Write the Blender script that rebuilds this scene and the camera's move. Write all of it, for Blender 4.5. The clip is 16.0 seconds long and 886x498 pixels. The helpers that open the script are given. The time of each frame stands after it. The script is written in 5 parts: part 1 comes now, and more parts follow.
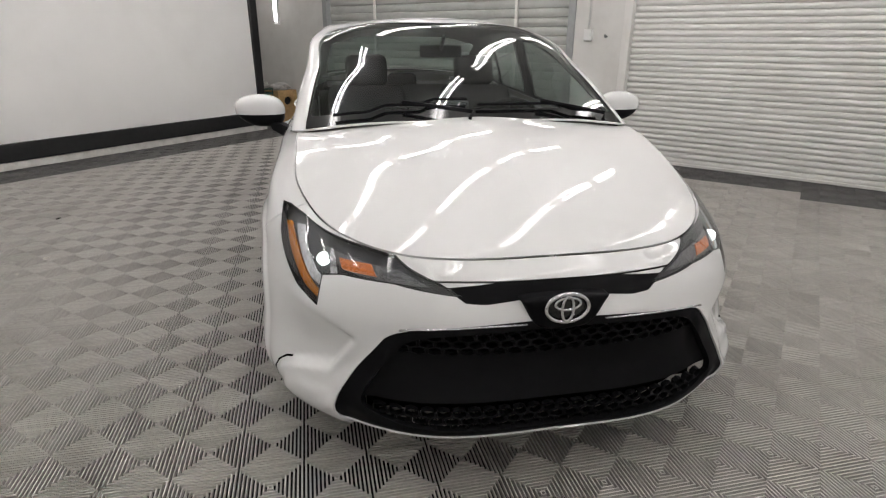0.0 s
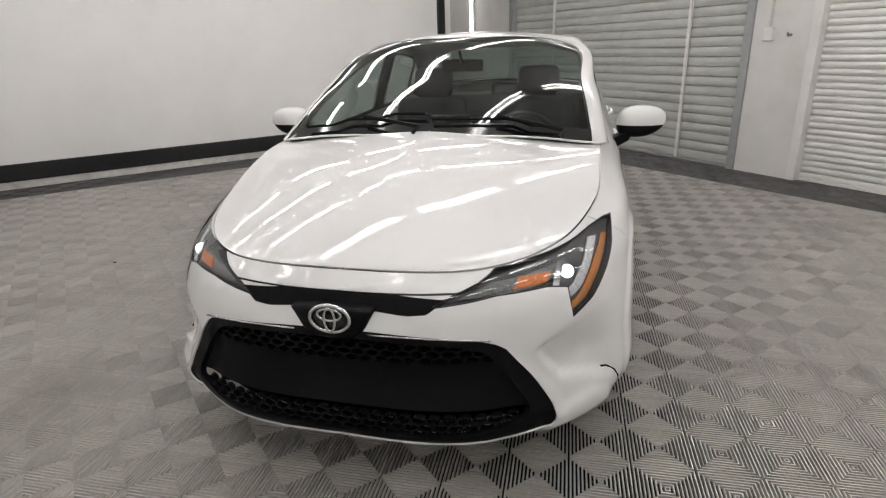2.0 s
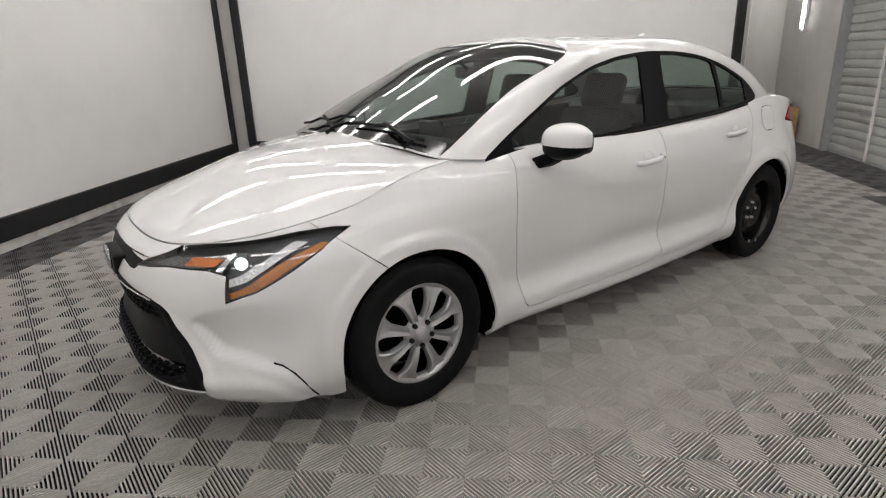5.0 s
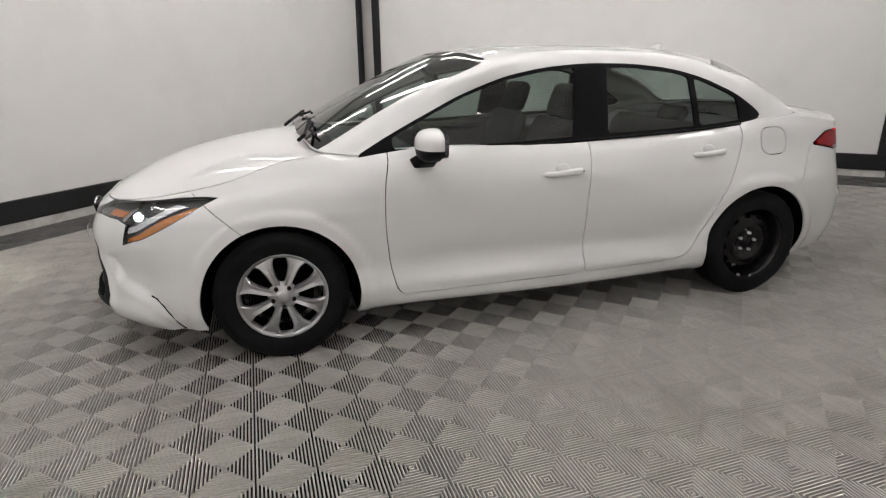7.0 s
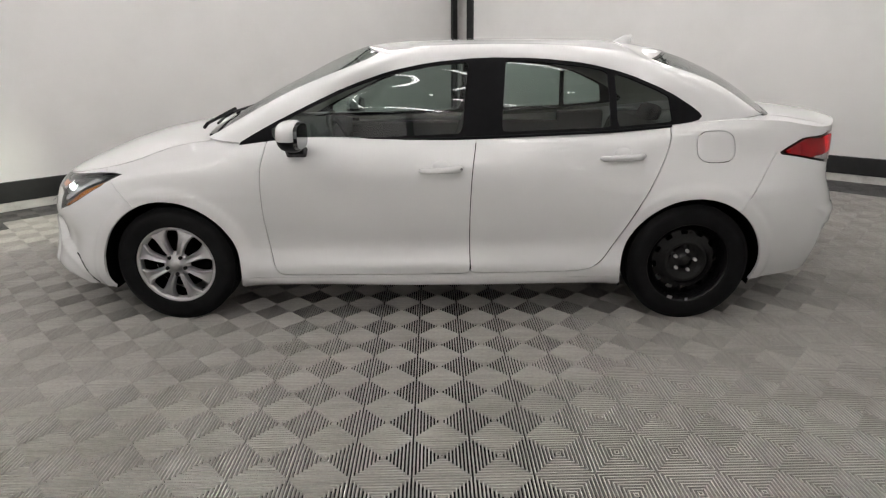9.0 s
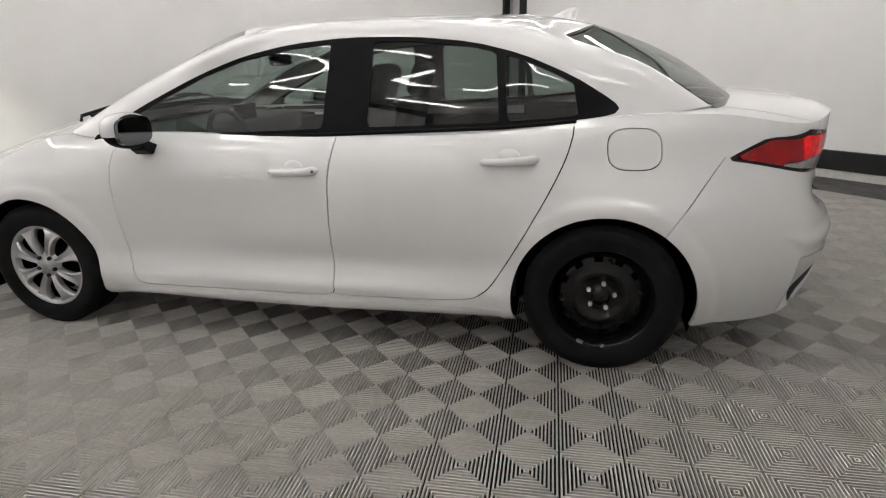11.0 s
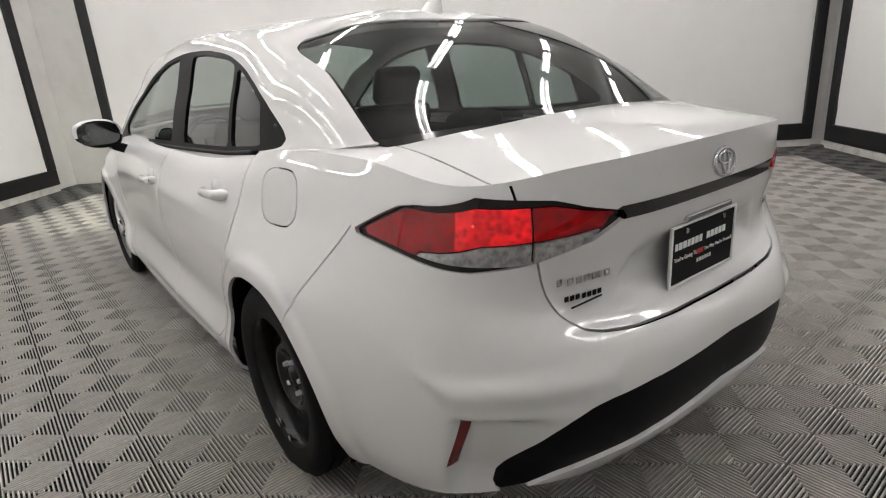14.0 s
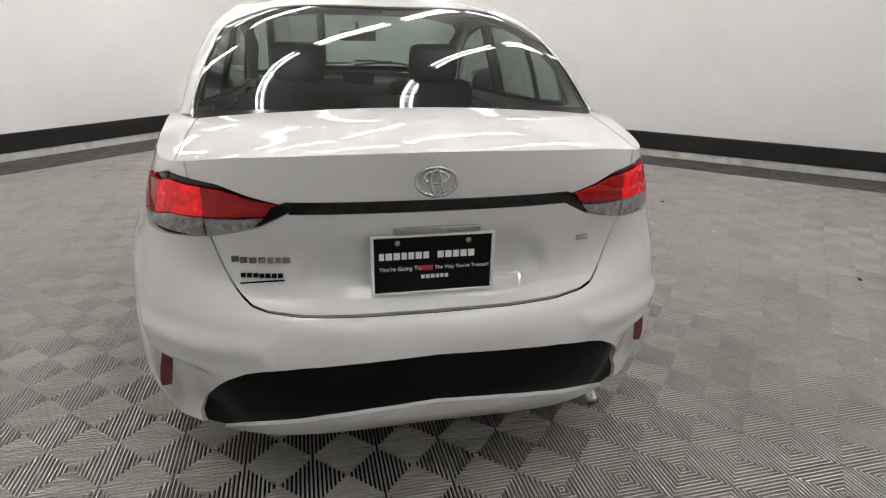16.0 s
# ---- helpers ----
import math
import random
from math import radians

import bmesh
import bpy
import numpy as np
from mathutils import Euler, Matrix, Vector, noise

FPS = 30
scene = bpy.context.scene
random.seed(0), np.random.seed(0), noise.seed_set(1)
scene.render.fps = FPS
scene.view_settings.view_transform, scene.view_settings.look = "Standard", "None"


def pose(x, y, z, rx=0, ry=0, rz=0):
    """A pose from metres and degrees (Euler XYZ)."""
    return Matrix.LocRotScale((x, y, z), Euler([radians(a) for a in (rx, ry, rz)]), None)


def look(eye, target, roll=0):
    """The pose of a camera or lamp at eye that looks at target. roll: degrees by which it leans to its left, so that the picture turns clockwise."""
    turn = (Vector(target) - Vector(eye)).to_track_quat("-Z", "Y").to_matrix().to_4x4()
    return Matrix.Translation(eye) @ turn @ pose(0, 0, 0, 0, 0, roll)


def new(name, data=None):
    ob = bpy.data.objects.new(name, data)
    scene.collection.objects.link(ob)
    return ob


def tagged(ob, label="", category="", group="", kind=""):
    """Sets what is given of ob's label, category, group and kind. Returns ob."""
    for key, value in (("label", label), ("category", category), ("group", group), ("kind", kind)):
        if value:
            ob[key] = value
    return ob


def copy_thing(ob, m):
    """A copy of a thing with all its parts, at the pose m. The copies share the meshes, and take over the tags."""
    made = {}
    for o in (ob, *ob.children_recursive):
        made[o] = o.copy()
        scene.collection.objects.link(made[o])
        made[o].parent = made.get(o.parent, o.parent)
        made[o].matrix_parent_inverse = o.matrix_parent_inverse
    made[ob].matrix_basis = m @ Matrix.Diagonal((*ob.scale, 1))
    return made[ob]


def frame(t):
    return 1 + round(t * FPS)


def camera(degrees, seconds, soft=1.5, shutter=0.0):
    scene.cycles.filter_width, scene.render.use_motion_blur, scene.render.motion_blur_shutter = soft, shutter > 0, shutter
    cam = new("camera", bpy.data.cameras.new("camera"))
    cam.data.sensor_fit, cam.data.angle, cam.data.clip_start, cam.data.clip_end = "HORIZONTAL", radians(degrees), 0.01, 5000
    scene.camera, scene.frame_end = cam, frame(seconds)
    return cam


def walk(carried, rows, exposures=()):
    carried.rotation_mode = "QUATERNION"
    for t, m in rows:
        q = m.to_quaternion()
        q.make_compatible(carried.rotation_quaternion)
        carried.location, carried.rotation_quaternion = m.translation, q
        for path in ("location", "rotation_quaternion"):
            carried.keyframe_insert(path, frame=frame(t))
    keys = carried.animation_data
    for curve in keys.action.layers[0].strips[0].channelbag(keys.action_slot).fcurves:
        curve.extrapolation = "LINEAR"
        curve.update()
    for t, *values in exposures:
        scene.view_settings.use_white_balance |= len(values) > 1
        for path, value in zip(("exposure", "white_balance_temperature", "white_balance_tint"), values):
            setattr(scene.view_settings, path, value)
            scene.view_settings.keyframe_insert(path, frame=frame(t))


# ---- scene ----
cam = camera(76.2, 16.0, soft=1.2)
PATH = [
    (0, (-3.588, 0.611, 1.326), (-1.747, 0.247, 0.632), 0.5),
    (0.5, (-3.654, 0.295, 1.361), (-1.787, 0.127, 0.665), 0.0),
    (1, (-3.65, -0.025, 1.363), (-1.776, 0.021, 0.665), -0.6),
    (1.5, (-3.657, -0.365, 1.366), (-1.799, -0.111, 0.671), -1.0),
    (2, (-3.62, -0.695, 1.367), (-1.797, -0.221, 0.694), -1.8),
    (2.5, (-3.548, -1.066, 1.373), (-1.8, -0.33, 0.74), -2.7),
    (3, (-3.414, -1.412, 1.356), (-1.759, -0.482, 0.728), -2.2),
    (5.3, (-2.285, -2.704, 1.329), (-1.269, -1.105, 0.688), -1.8),
    (5.5, (-2.172, -2.811, 1.363), (-1.221, -1.177, 0.711), -1.4),
    (6, (-1.901, -3.038, 1.349), (-1.094, -1.322, 0.712), -1.1),
    (6.5, (-1.621, -3.225, 1.349), (-0.95, -1.449, 0.72), -0.8),
    (7, (-1.31, -3.422, 1.333), (-0.782, -1.593, 0.719), -0.6),
    (7.5, (-0.971, -3.537, 1.349), (-0.587, -1.671, 0.738), -0.5),
    (8, (-0.593, -3.636, 1.328), (-0.356, -1.747, 0.715), -0.6),
    (8.5, (-0.238, -3.681, 1.326), (-0.138, -1.782, 0.706), -0.5),
    (9, (0.131, -3.65, 1.336), (0.091, -1.754, 0.7), -0.6),
    (9.2, (0.283, -3.63, 1.315), (0.191, -1.737, 0.677), -0.6),
    (11.3, (1.477, -2.829, 1.257), (0.877, -1.033, 0.613), -2.3),
    (11.5, (1.683, -2.692, 1.283), (0.934, -0.957, 0.631), -3.4),
    (12, (1.925, -2.425, 1.292), (1.039, -0.755, 0.639), -4.2),
    (12.5, (2.228, -2.13, 1.279), (1.148, -0.573, 0.638), -5.6),
    (13, (2.447, -1.844, 1.279), (1.194, -0.417, 0.651), -6.8),
    (13.5, (2.7, -1.592, 1.25), (1.311, -0.288, 0.641), -5.9),
    (14, (2.936, -1.364, 1.228), (1.414, -0.224, 0.608), -3.9),
    (14.5, (3.129, -1.108, 1.236), (1.501, -0.136, 0.598), -2.2),
    (15, (3.305, -0.851, 1.256), (1.607, -0.041, 0.578), -0.3),
    (15.5, (3.439, -0.571, 1.255), (1.665, 0.039, 0.56), 0.8),
    (16, (3.534, -0.251, 1.282), (1.705, 0.139, 0.573), 1.0),
]
walk(cam, [(t, look(eye, target, roll)) for t, eye, target, roll in PATH], [(0.0, -0.04), (9.0, -0.05), (12.0, 0.03), (14.0, 0.14), (16.0, 0.22)])

# ---- world, lights ----
U0, U1, V0, V1, H = -4.55, 5.0, -3.8, 4.12, 3.2
ROOM = Matrix.Rotation(radians(48.5), 4, "Z")        # the screens stand turned to the car
SOUTH = Matrix.Rotation(radians(43.0), 4, "Z")       # the side with the doors
TILES = Matrix.Rotation(radians(47.0), 4, "Z")
world = bpy.data.worlds.new("world")
scene.world = world
world.use_nodes = True
world.node_tree.nodes["Background"].inputs[0].default_value = (0.02, 0.02, 0.022, 1)
world.node_tree.nodes["Background"].inputs[1].default_value = 1.0
TUBE_STRENGTH = 18.0


# ---- materials ----
def mat(name, color, rough=0.5, metal=0.0, coat=0.0, var=0.0, scale=20.0, bump=0.0, bump_scale=200.0, emit=None, estr=0.0, trans=0.0, ior=1.45, spec=0.5, rand=0.0, stain=None, stain_scale=1.5, rough_var=0.0):
    m = bpy.data.materials.new(name)
    m.use_nodes = True
    nt = m.node_tree
    b = nt.nodes["Principled BSDF"]
    b.inputs["Base Color"].default_value = (*color, 1)
    b.inputs["Roughness"].default_value = rough
    b.inputs["Metallic"].default_value = metal
    b.inputs["Coat Weight"].default_value = coat
    b.inputs["Coat Roughness"].default_value = 0.02
    b.inputs["IOR"].default_value = ior
    b.inputs["Specular IOR Level"].default_value = spec
    b.inputs["Transmission Weight"].default_value = trans
    tc = nt.nodes.new("ShaderNodeTexCoord")
    out = None
    if var or rand or stain:
        n = nt.nodes.new("ShaderNodeTexNoise")
        n.inputs["Scale"].default_value = scale
        n.inputs["Detail"].default_value = 5
        nt.links.new(tc.outputs["Object"], n.inputs["Vector"])
        hsv = nt.nodes.new("ShaderNodeHueSaturation")
        hsv.inputs["Color"].default_value = (*color, 1)
        mr = nt.nodes.new("ShaderNodeMapRange")
        mr.inputs["From Min"].default_value, mr.inputs["From Max"].default_value = 0.3, 0.7
        mr.inputs["To Min"].default_value, mr.inputs["To Max"].default_value = 1 - var, 1 + var
        nt.links.new(n.outputs["Fac"], mr.inputs["Value"])
        val = mr.outputs["Result"]
        if rand:
            oi = nt.nodes.new("ShaderNodeObjectInfo")
            gi = nt.nodes.new("ShaderNodeNewGeometry")
            ad = nt.nodes.new("ShaderNodeMath")
            ad.operation = "ADD"
            nt.links.new(oi.outputs["Random"], ad.inputs[0])
            nt.links.new(gi.outputs["Random Per Island"], ad.inputs[1])
            fr = nt.nodes.new("ShaderNodeMath")
            fr.operation = "FRACT"
            nt.links.new(ad.outputs[0], fr.inputs[0])
            m2 = nt.nodes.new("ShaderNodeMapRange")
            m2.inputs["To Min"].default_value, m2.inputs["To Max"].default_value = 1 - rand, 1 + rand
            nt.links.new(fr.outputs[0], m2.inputs["Value"])
            mu = nt.nodes.new("ShaderNodeMath")
            mu.operation = "MULTIPLY"
            nt.links.new(val, mu.inputs[0])
            nt.links.new(m2.outputs["Result"], mu.inputs[1])
            val = mu.outputs[0]
        nt.links.new(val, hsv.inputs["Value"])
        out = hsv.outputs["Color"]
        if stain:
            n2 = nt.nodes.new("ShaderNodeTexNoise")
            n2.inputs["Scale"].default_value = stain_scale
            n2.inputs["Detail"].default_value = 6
            n2.inputs["Roughness"].default_value = 0.65
            geo = nt.nodes.new("ShaderNodeNewGeometry")
            nt.links.new(geo.outputs["Position"], n2.inputs["Vector"])
            ms = nt.nodes.new("ShaderNodeMapRange")
            ms.inputs["From Min"].default_value, ms.inputs["From Max"].default_value = 0.5, 0.72
            ms.inputs["To Min"].default_value, ms.inputs["To Max"].default_value = 0.0, stain[3]
            nt.links.new(n2.outputs["Fac"], ms.inputs["Value"])
            mx = nt.nodes.new("ShaderNodeMix")
            mx.data_type = "RGBA"
            mx.inputs["B"].default_value = (*stain[:3], 1)
            nt.links.new(ms.outputs["Result"], mx.inputs["Factor"])
            nt.links.new(out, mx.inputs["A"])
            out = mx.outputs["Result"]
        nt.links.new(out, b.inputs["Base Color"])
    if rough_var:
        n4 = nt.nodes.new("ShaderNodeTexNoise")
        n4.inputs["Scale"].default_value = scale * 0.4
        nt.links.new(tc.outputs["Object"], n4.inputs["Vector"])
        m4 = nt.nodes.new("ShaderNodeMapRange")
        m4.inputs["To Min"].default_value, m4.inputs["To Max"].default_value = rough - rough_var, rough + rough_var
        nt.links.new(n4.outputs["Fac"], m4.inputs["Value"])
        nt.links.new(m4.outputs["Result"], b.inputs["Roughness"])
    if bump:
        n3 = nt.nodes.new("ShaderNodeTexNoise")
        n3.inputs["Scale"].default_value = bump_scale
        n3.inputs["Detail"].default_value = 3
        nt.links.new(tc.outputs["Object"], n3.inputs["Vector"])
        bp = nt.nodes.new("ShaderNodeBump")
        bp.inputs["Strength"].default_value = bump
        bp.inputs["Distance"].default_value = 0.01
        nt.links.new(n3.outputs["Fac"], bp.inputs["Height"])
        nt.links.new(bp.outputs["Normal"], b.inputs["Normal"])
    if emit:
        b.inputs["Emission Color"].default_value = (*emit, 1)
        b.inputs["Emission Strength"].default_value = estr
    return m


def glass(name, tint, rough=0.0, mix=0.9):
    """A thin tinted pane: sharp reflection by Fresnel over a tinted see-through."""
    m = bpy.data.materials.new(name)
    m.use_nodes = True
    nt = m.node_tree
    nt.nodes.remove(nt.nodes["Principled BSDF"])
    tr = nt.nodes.new("ShaderNodeBsdfTransparent")
    tr.inputs[0].default_value = (*tint, 1)
    gl = nt.nodes.new("ShaderNodeBsdfGlossy")
    gl.inputs["Roughness"].default_value = rough
    lw = nt.nodes.new("ShaderNodeLayerWeight")
    lw.inputs[0].default_value = 0.5
    pw = nt.nodes.new("ShaderNodeMath")
    pw.operation = "POWER"
    pw.inputs[1].default_value = 4.5
    nt.links.new(lw.outputs["Facing"], pw.inputs[0])
    fz = nt.nodes.new("ShaderNodeMath")
    fz.operation = "MULTIPLY_ADD"
    fz.inputs[1].default_value, fz.inputs[2].default_value = 0.92, 0.07
    nt.links.new(pw.outputs[0], fz.inputs[0])
    mx = nt.nodes.new("ShaderNodeMixShader")
    nt.links.new(fz.outputs[0], mx.inputs[0])
    nt.links.new(tr.outputs[0], mx.inputs[1])
    nt.links.new(gl.outputs[0], mx.inputs[2])
    nt.links.new(mx.outputs[0], nt.nodes["Material Output"].inputs[0])
    return m


PAINT = mat("white car paint", (0.72, 0.72, 0.722), 0.6, coat=1.0, spec=0.0, var=0.01, scale=3)
TILE = mat("grey ribbed plastic tile", (0.48, 0.461, 0.432), 0.45, var=0.08, scale=60, rand=0.07, stain=(0.22, 0.2, 0.175, 0.45), stain_scale=1.1, rough_var=0.1)
TILE_DARK = mat("dark grey ribbed plastic tile", (0.115, 0.112, 0.11), 0.55, var=0.1, scale=60, rand=0.08, stain=(0.2, 0.19, 0.17, 0.4), stain_scale=1.3)
# Near black, so that the gaps between the ribs read dark.
SUBFLOOR = mat("near black slab under the tiles", (0.006, 0.006, 0.006), 0.9, var=0.3, scale=8)
FABRIC = mat("white screen fabric", (0.78, 0.775, 0.765), 0.75, var=0.015, scale=2.5, bump=0.12, bump_scale=1.6, stain=(0.6, 0.59, 0.56, 0.25), stain_scale=0.7)
BLACK_FRAME = mat("black painted frame", (0.012, 0.012, 0.013), 0.45, var=0.2, scale=15, bump=0.05)
WHITE_WALL = mat("white painted wall", (0.66, 0.65, 0.63), 0.6, var=0.03, scale=5, bump=0.06, bump_scale=60, stain=(0.5, 0.48, 0.45, 0.4), stain_scale=1.7)
SKIRT = mat("scuffed white skirting", (0.62, 0.61, 0.58), 0.5, var=0.1, scale=12, stain=(0.3, 0.28, 0.25, 0.6), stain_scale=5)
CEILING = mat("white ceiling", (0.7, 0.7, 0.69), 0.8, var=0.03, scale=3)
DOOR_WHITE = mat("white roller door", (0.72, 0.71, 0.69), 0.4, var=0.03, scale=6, stain=(0.5, 0.47, 0.42, 0.3), stain_scale=2)
DOOR_GREY = mat("grey green roller door", (0.46, 0.47, 0.45), 0.45, var=0.05, scale=6, stain=(0.33, 0.32, 0.3, 0.45), stain_scale=2.4)
STEEL_GREY = mat("grey painted steel", (0.3, 0.31, 0.31), 0.45, var=0.08, scale=15)
LAMP_WHITE = mat("lamp housing white", (0.75, 0.75, 0.74), 0.4, var=0.02)
TUBE = mat("fluorescent tube", (1, 1, 1), 0.5, emit=(1.0, 0.962, 0.945), estr=TUBE_STRENGTH)


# ---- building helpers ----
def part(name, bm, material, parent=None, label="", smooth=False, bevel=0.0, m=None):
    """One mesh object from a bmesh, under a thing or part."""
    me = bpy.data.meshes.new(name)
    bmesh.ops.recalc_face_normals(bm, faces=bm.faces)
    bm.to_mesh(me)
    bm.free()
    if smooth:
        for p in me.polygons:
            p.use_smooth = True
    for one in material if isinstance(material, (list, tuple)) else (material,):
        me.materials.append(one)
    ob = new(name, me)
    if m is not None:
        ob.matrix_basis = m
    if parent:
        ob.parent = parent
    if label:
        ob["label"] = label
    if bevel:
        mod = ob.modifiers.new("bevel", "BEVEL")
        mod.width, mod.segments, mod.limit_method = bevel, 2, "ANGLE"
        mod.harden_normals = False
    return ob


def empty(name, m=None):
    ob = new(name)
    ob.empty_display_size = 0.1
    if m is not None:
        ob.matrix_basis = m
    return ob


def add_box(bm, x0, x1, y0, y1, z0, z1, m=None):
    vs = [bm.verts.new((x, y, z)) for x in (x0, x1) for y in (y0, y1) for z in (z0, z1)]
    if m is not None:
        for v in vs:
            v.co = m @ v.co
    for f in ((0, 1, 3, 2), (4, 6, 7, 5), (0, 4, 5, 1), (2, 3, 7, 6), (0, 2, 6, 4), (1, 5, 7, 3)):
        bm.faces.new([vs[i] for i in f])
    return vs


def box(*a, m=None):
    bm = bmesh.new()
    add_box(bm, *a, m=m)
    return bm


def boxes(rows):
    bm = bmesh.new()
    for r in rows:
        add_box(bm, *r)
    return bm


def add_cyl(bm, r0, r1, depth, n, m):
    bmesh.ops.create_cone(bm, cap_ends=True, segments=n, radius1=r0, radius2=r1, depth=depth, matrix=m)


def tube(bm, pts, r, n=8):
    """A round bar along points."""
    rings = []
    for i, p in enumerate(pts):
        a, b = Vector(pts[max(i - 1, 0)]), Vector(pts[min(i + 1, len(pts) - 1)])
        d = (b - a).normalized()
        s = d.orthogonal().normalized() if not rings else (side - d * side.dot(d)).normalized()
        side, up = s, d.cross(s)
        rings.append([bm.verts.new(Vector(p) + r * (math.cos(k * math.tau / n) * s + math.sin(k * math.tau / n) * up)) for k in range(n)])
    for a, b in zip(rings, rings[1:]):
        for k in range(n):
            bm.faces.new((a[k], a[(k + 1) % n], b[(k + 1) % n], b[k]))
    bm.faces.new(rings[0][::-1])
    bm.faces.new(rings[-1])


def structure(ob, label, category):
    return tagged(ob, label, category, kind="structure")


# ---- the room ----
T = 0.18
DOOR_A = (0.75, 4.98)       # grey roller door, along the south-east side
DOOR_B = (-3.4, 0.14)       # white roller door
structure(part("floor", box(U0 - 1.2, U1 + 2.6, V0 - 1.6, V1 + 0.8, -0.2, -0.0125), SUBFLOOR, m=TILES), "near black slab under grey ribbed plastic tiles", "floor")
structure(part("ceiling", box(U0 - 1.2, U1 + 2.6, V0 - 1.6, V1 + 0.8, H, H + 0.15), CEILING, m=ROOM), "plain white ceiling with strip lamps", "ceiling")
wall_nw = structure(part("wall_northwest", box(U0 - 0.4, U1 + 1.6, V1 + 0.06, V1 + 0.06 + T, 0, H), WHITE_WALL, m=ROOM), "white painted wall behind the fabric screens", "wall")
wall_sw = structure(part("wall_southwest", box(U0 - 0.06 - T, U0 - 0.06, V0 - 0.3, V1 + 0.06, 0, H), WHITE_WALL, m=ROOM), "white painted wall behind the fabric screens", "wall")
bm = bmesh.new()
path = [(U1 + 0.06, V1 + 0.06), (U1 + 0.06, -3.24), (U1 + 1.55, -3.24), (U1 + 1.55, V0 - 1.2), (U1 + 1.75, V0 - 1.2), (U1 + 1.75, -3.04), (U1 + 0.24, -3.04), (U1 + 0.24, V1 + 0.06)]
lo = [bm.verts.new((*p, 0)) for p in path]
hi = [bm.verts.new((*p, H)) for p in path]
for i in range(8):
    bm.faces.new((lo[i], lo[(i + 1) % 8], hi[(i + 1) % 8], hi[i]))
bm.faces.new(lo[::-1])
bm.faces.new(hi)
wall_ne = structure(part("wall_northeast", bm, WHITE_WALL, m=ROOM), "white painted wall with a recess beside the screen", "wall")
se = [(-5.6, DOOR_B[0]), (DOOR_B[1], DOOR_A[0]), (DOOR_A[1], 7.4)]
bm = bmesh.new()
out = [(-5.6, 0), (DOOR_B[0], 0), (DOOR_B[0], 2.85), (DOOR_B[1], 2.85), (DOOR_B[1], 0), (DOOR_A[0], 0), (DOOR_A[0], 2.85), (DOOR_A[1], 2.85), (DOOR_A[1], 0), (7.4, 0), (7.4, H), (-5.6, H)]
fr = [bm.verts.new((u, V0, z)) for u, z in out]
bk = [bm.verts.new((u, V0 - T, z)) for u, z in out]
for i in range(12):
    bm.faces.new((fr[i], fr[(i + 1) % 12], bk[(i + 1) % 12], bk[i]))
bm.faces.new(fr)
bm.faces.new(bk[::-1])
wall_se = structure(part("wall_southeast", bm, WHITE_WALL, m=SOUTH), "white painted wall with two roller doors", "wall")
structure(part("wall_outside", box(-5.6, 7.4, V0 - T - 0.25, V0 - T - 0.1, 0, H), WHITE_WALL, m=SOUTH), "plain wall behind the roller doors", "wall")


def screen(name, a, b, place, axis, inward):
    """A fabric screen in a black frame with a white skirting; runs from a to b along its wall."""
    def q(s0, s1, d0, d1, z0, z1):
        lo, hi = sorted((place + inward * d0, place + inward * d1))
        return (s0, s1, lo, hi, z0, z1) if axis == "u" else (lo, hi, s0, s1, z0, z1)
    e = empty(name, ROOM)
    bm = bmesh.new()
    n, k = 60, 26
    grid = []
    for i in range(n + 1):
        col = []
        s = a + 0.1 + (b - a - 0.2) * i / n
        for j in range(k + 1):
            z = 0.26 + (2.98 - 0.26) * (j / k) ** 1.6
            d = 0.012 + 0.014 * noise.noise((s * 0.5, place, z * 0.8)) + 0.012 * math.exp(-((z - 0.42) / 0.12) ** 2) * noise.noise((s * 0.9, 7, z * 9))
            p = place + inward * d
            col.append(bm.verts.new((s, p, z) if axis == "u" else (p, s, z)))
        grid.append(col)
    for i in range(n):
        for j in range(k):
            bm.faces.new((grid[i][j], grid[i + 1][j], grid[i + 1][j + 1], grid[i][j + 1]))
    part("fabric", bm, FABRIC, e, smooth=True)
    part("bottom_rail", box(*q(a, b, -0.01, 0.05, 0.085, 0.275)), BLACK_FRAME, e, bevel=0.006)
    part("top_rail", box(*q(a, b, -0.01, 0.05, 2.96, 3.09)), BLACK_FRAME, e, bevel=0.006)
    part("end_post", box(*q(a, a + 0.12, -0.012, 0.052, 0.275, 2.96)), BLACK_FRAME, e, bevel=0.006)
    part("end_post", box(*q(b - 0.12, b, -0.012, 0.052, 0.275, 2.96)), BLACK_FRAME, e, bevel=0.006)
    part("skirting", box(*q(a, b, -0.05, 0.035, 0.0, 0.085)), SKIRT, e, bevel=0.004)
    return tagged(e, "white fabric photo screen in a black frame", "screen", group="screens round the room")


screen("photo_screen", -3.22, 3.92, U1, "v", -1)
screen("photo_screen", -3.95, 4.90, V1, "u", -1)
screen("photo_screen", -3.3, 3.75, U0, "v", 1)


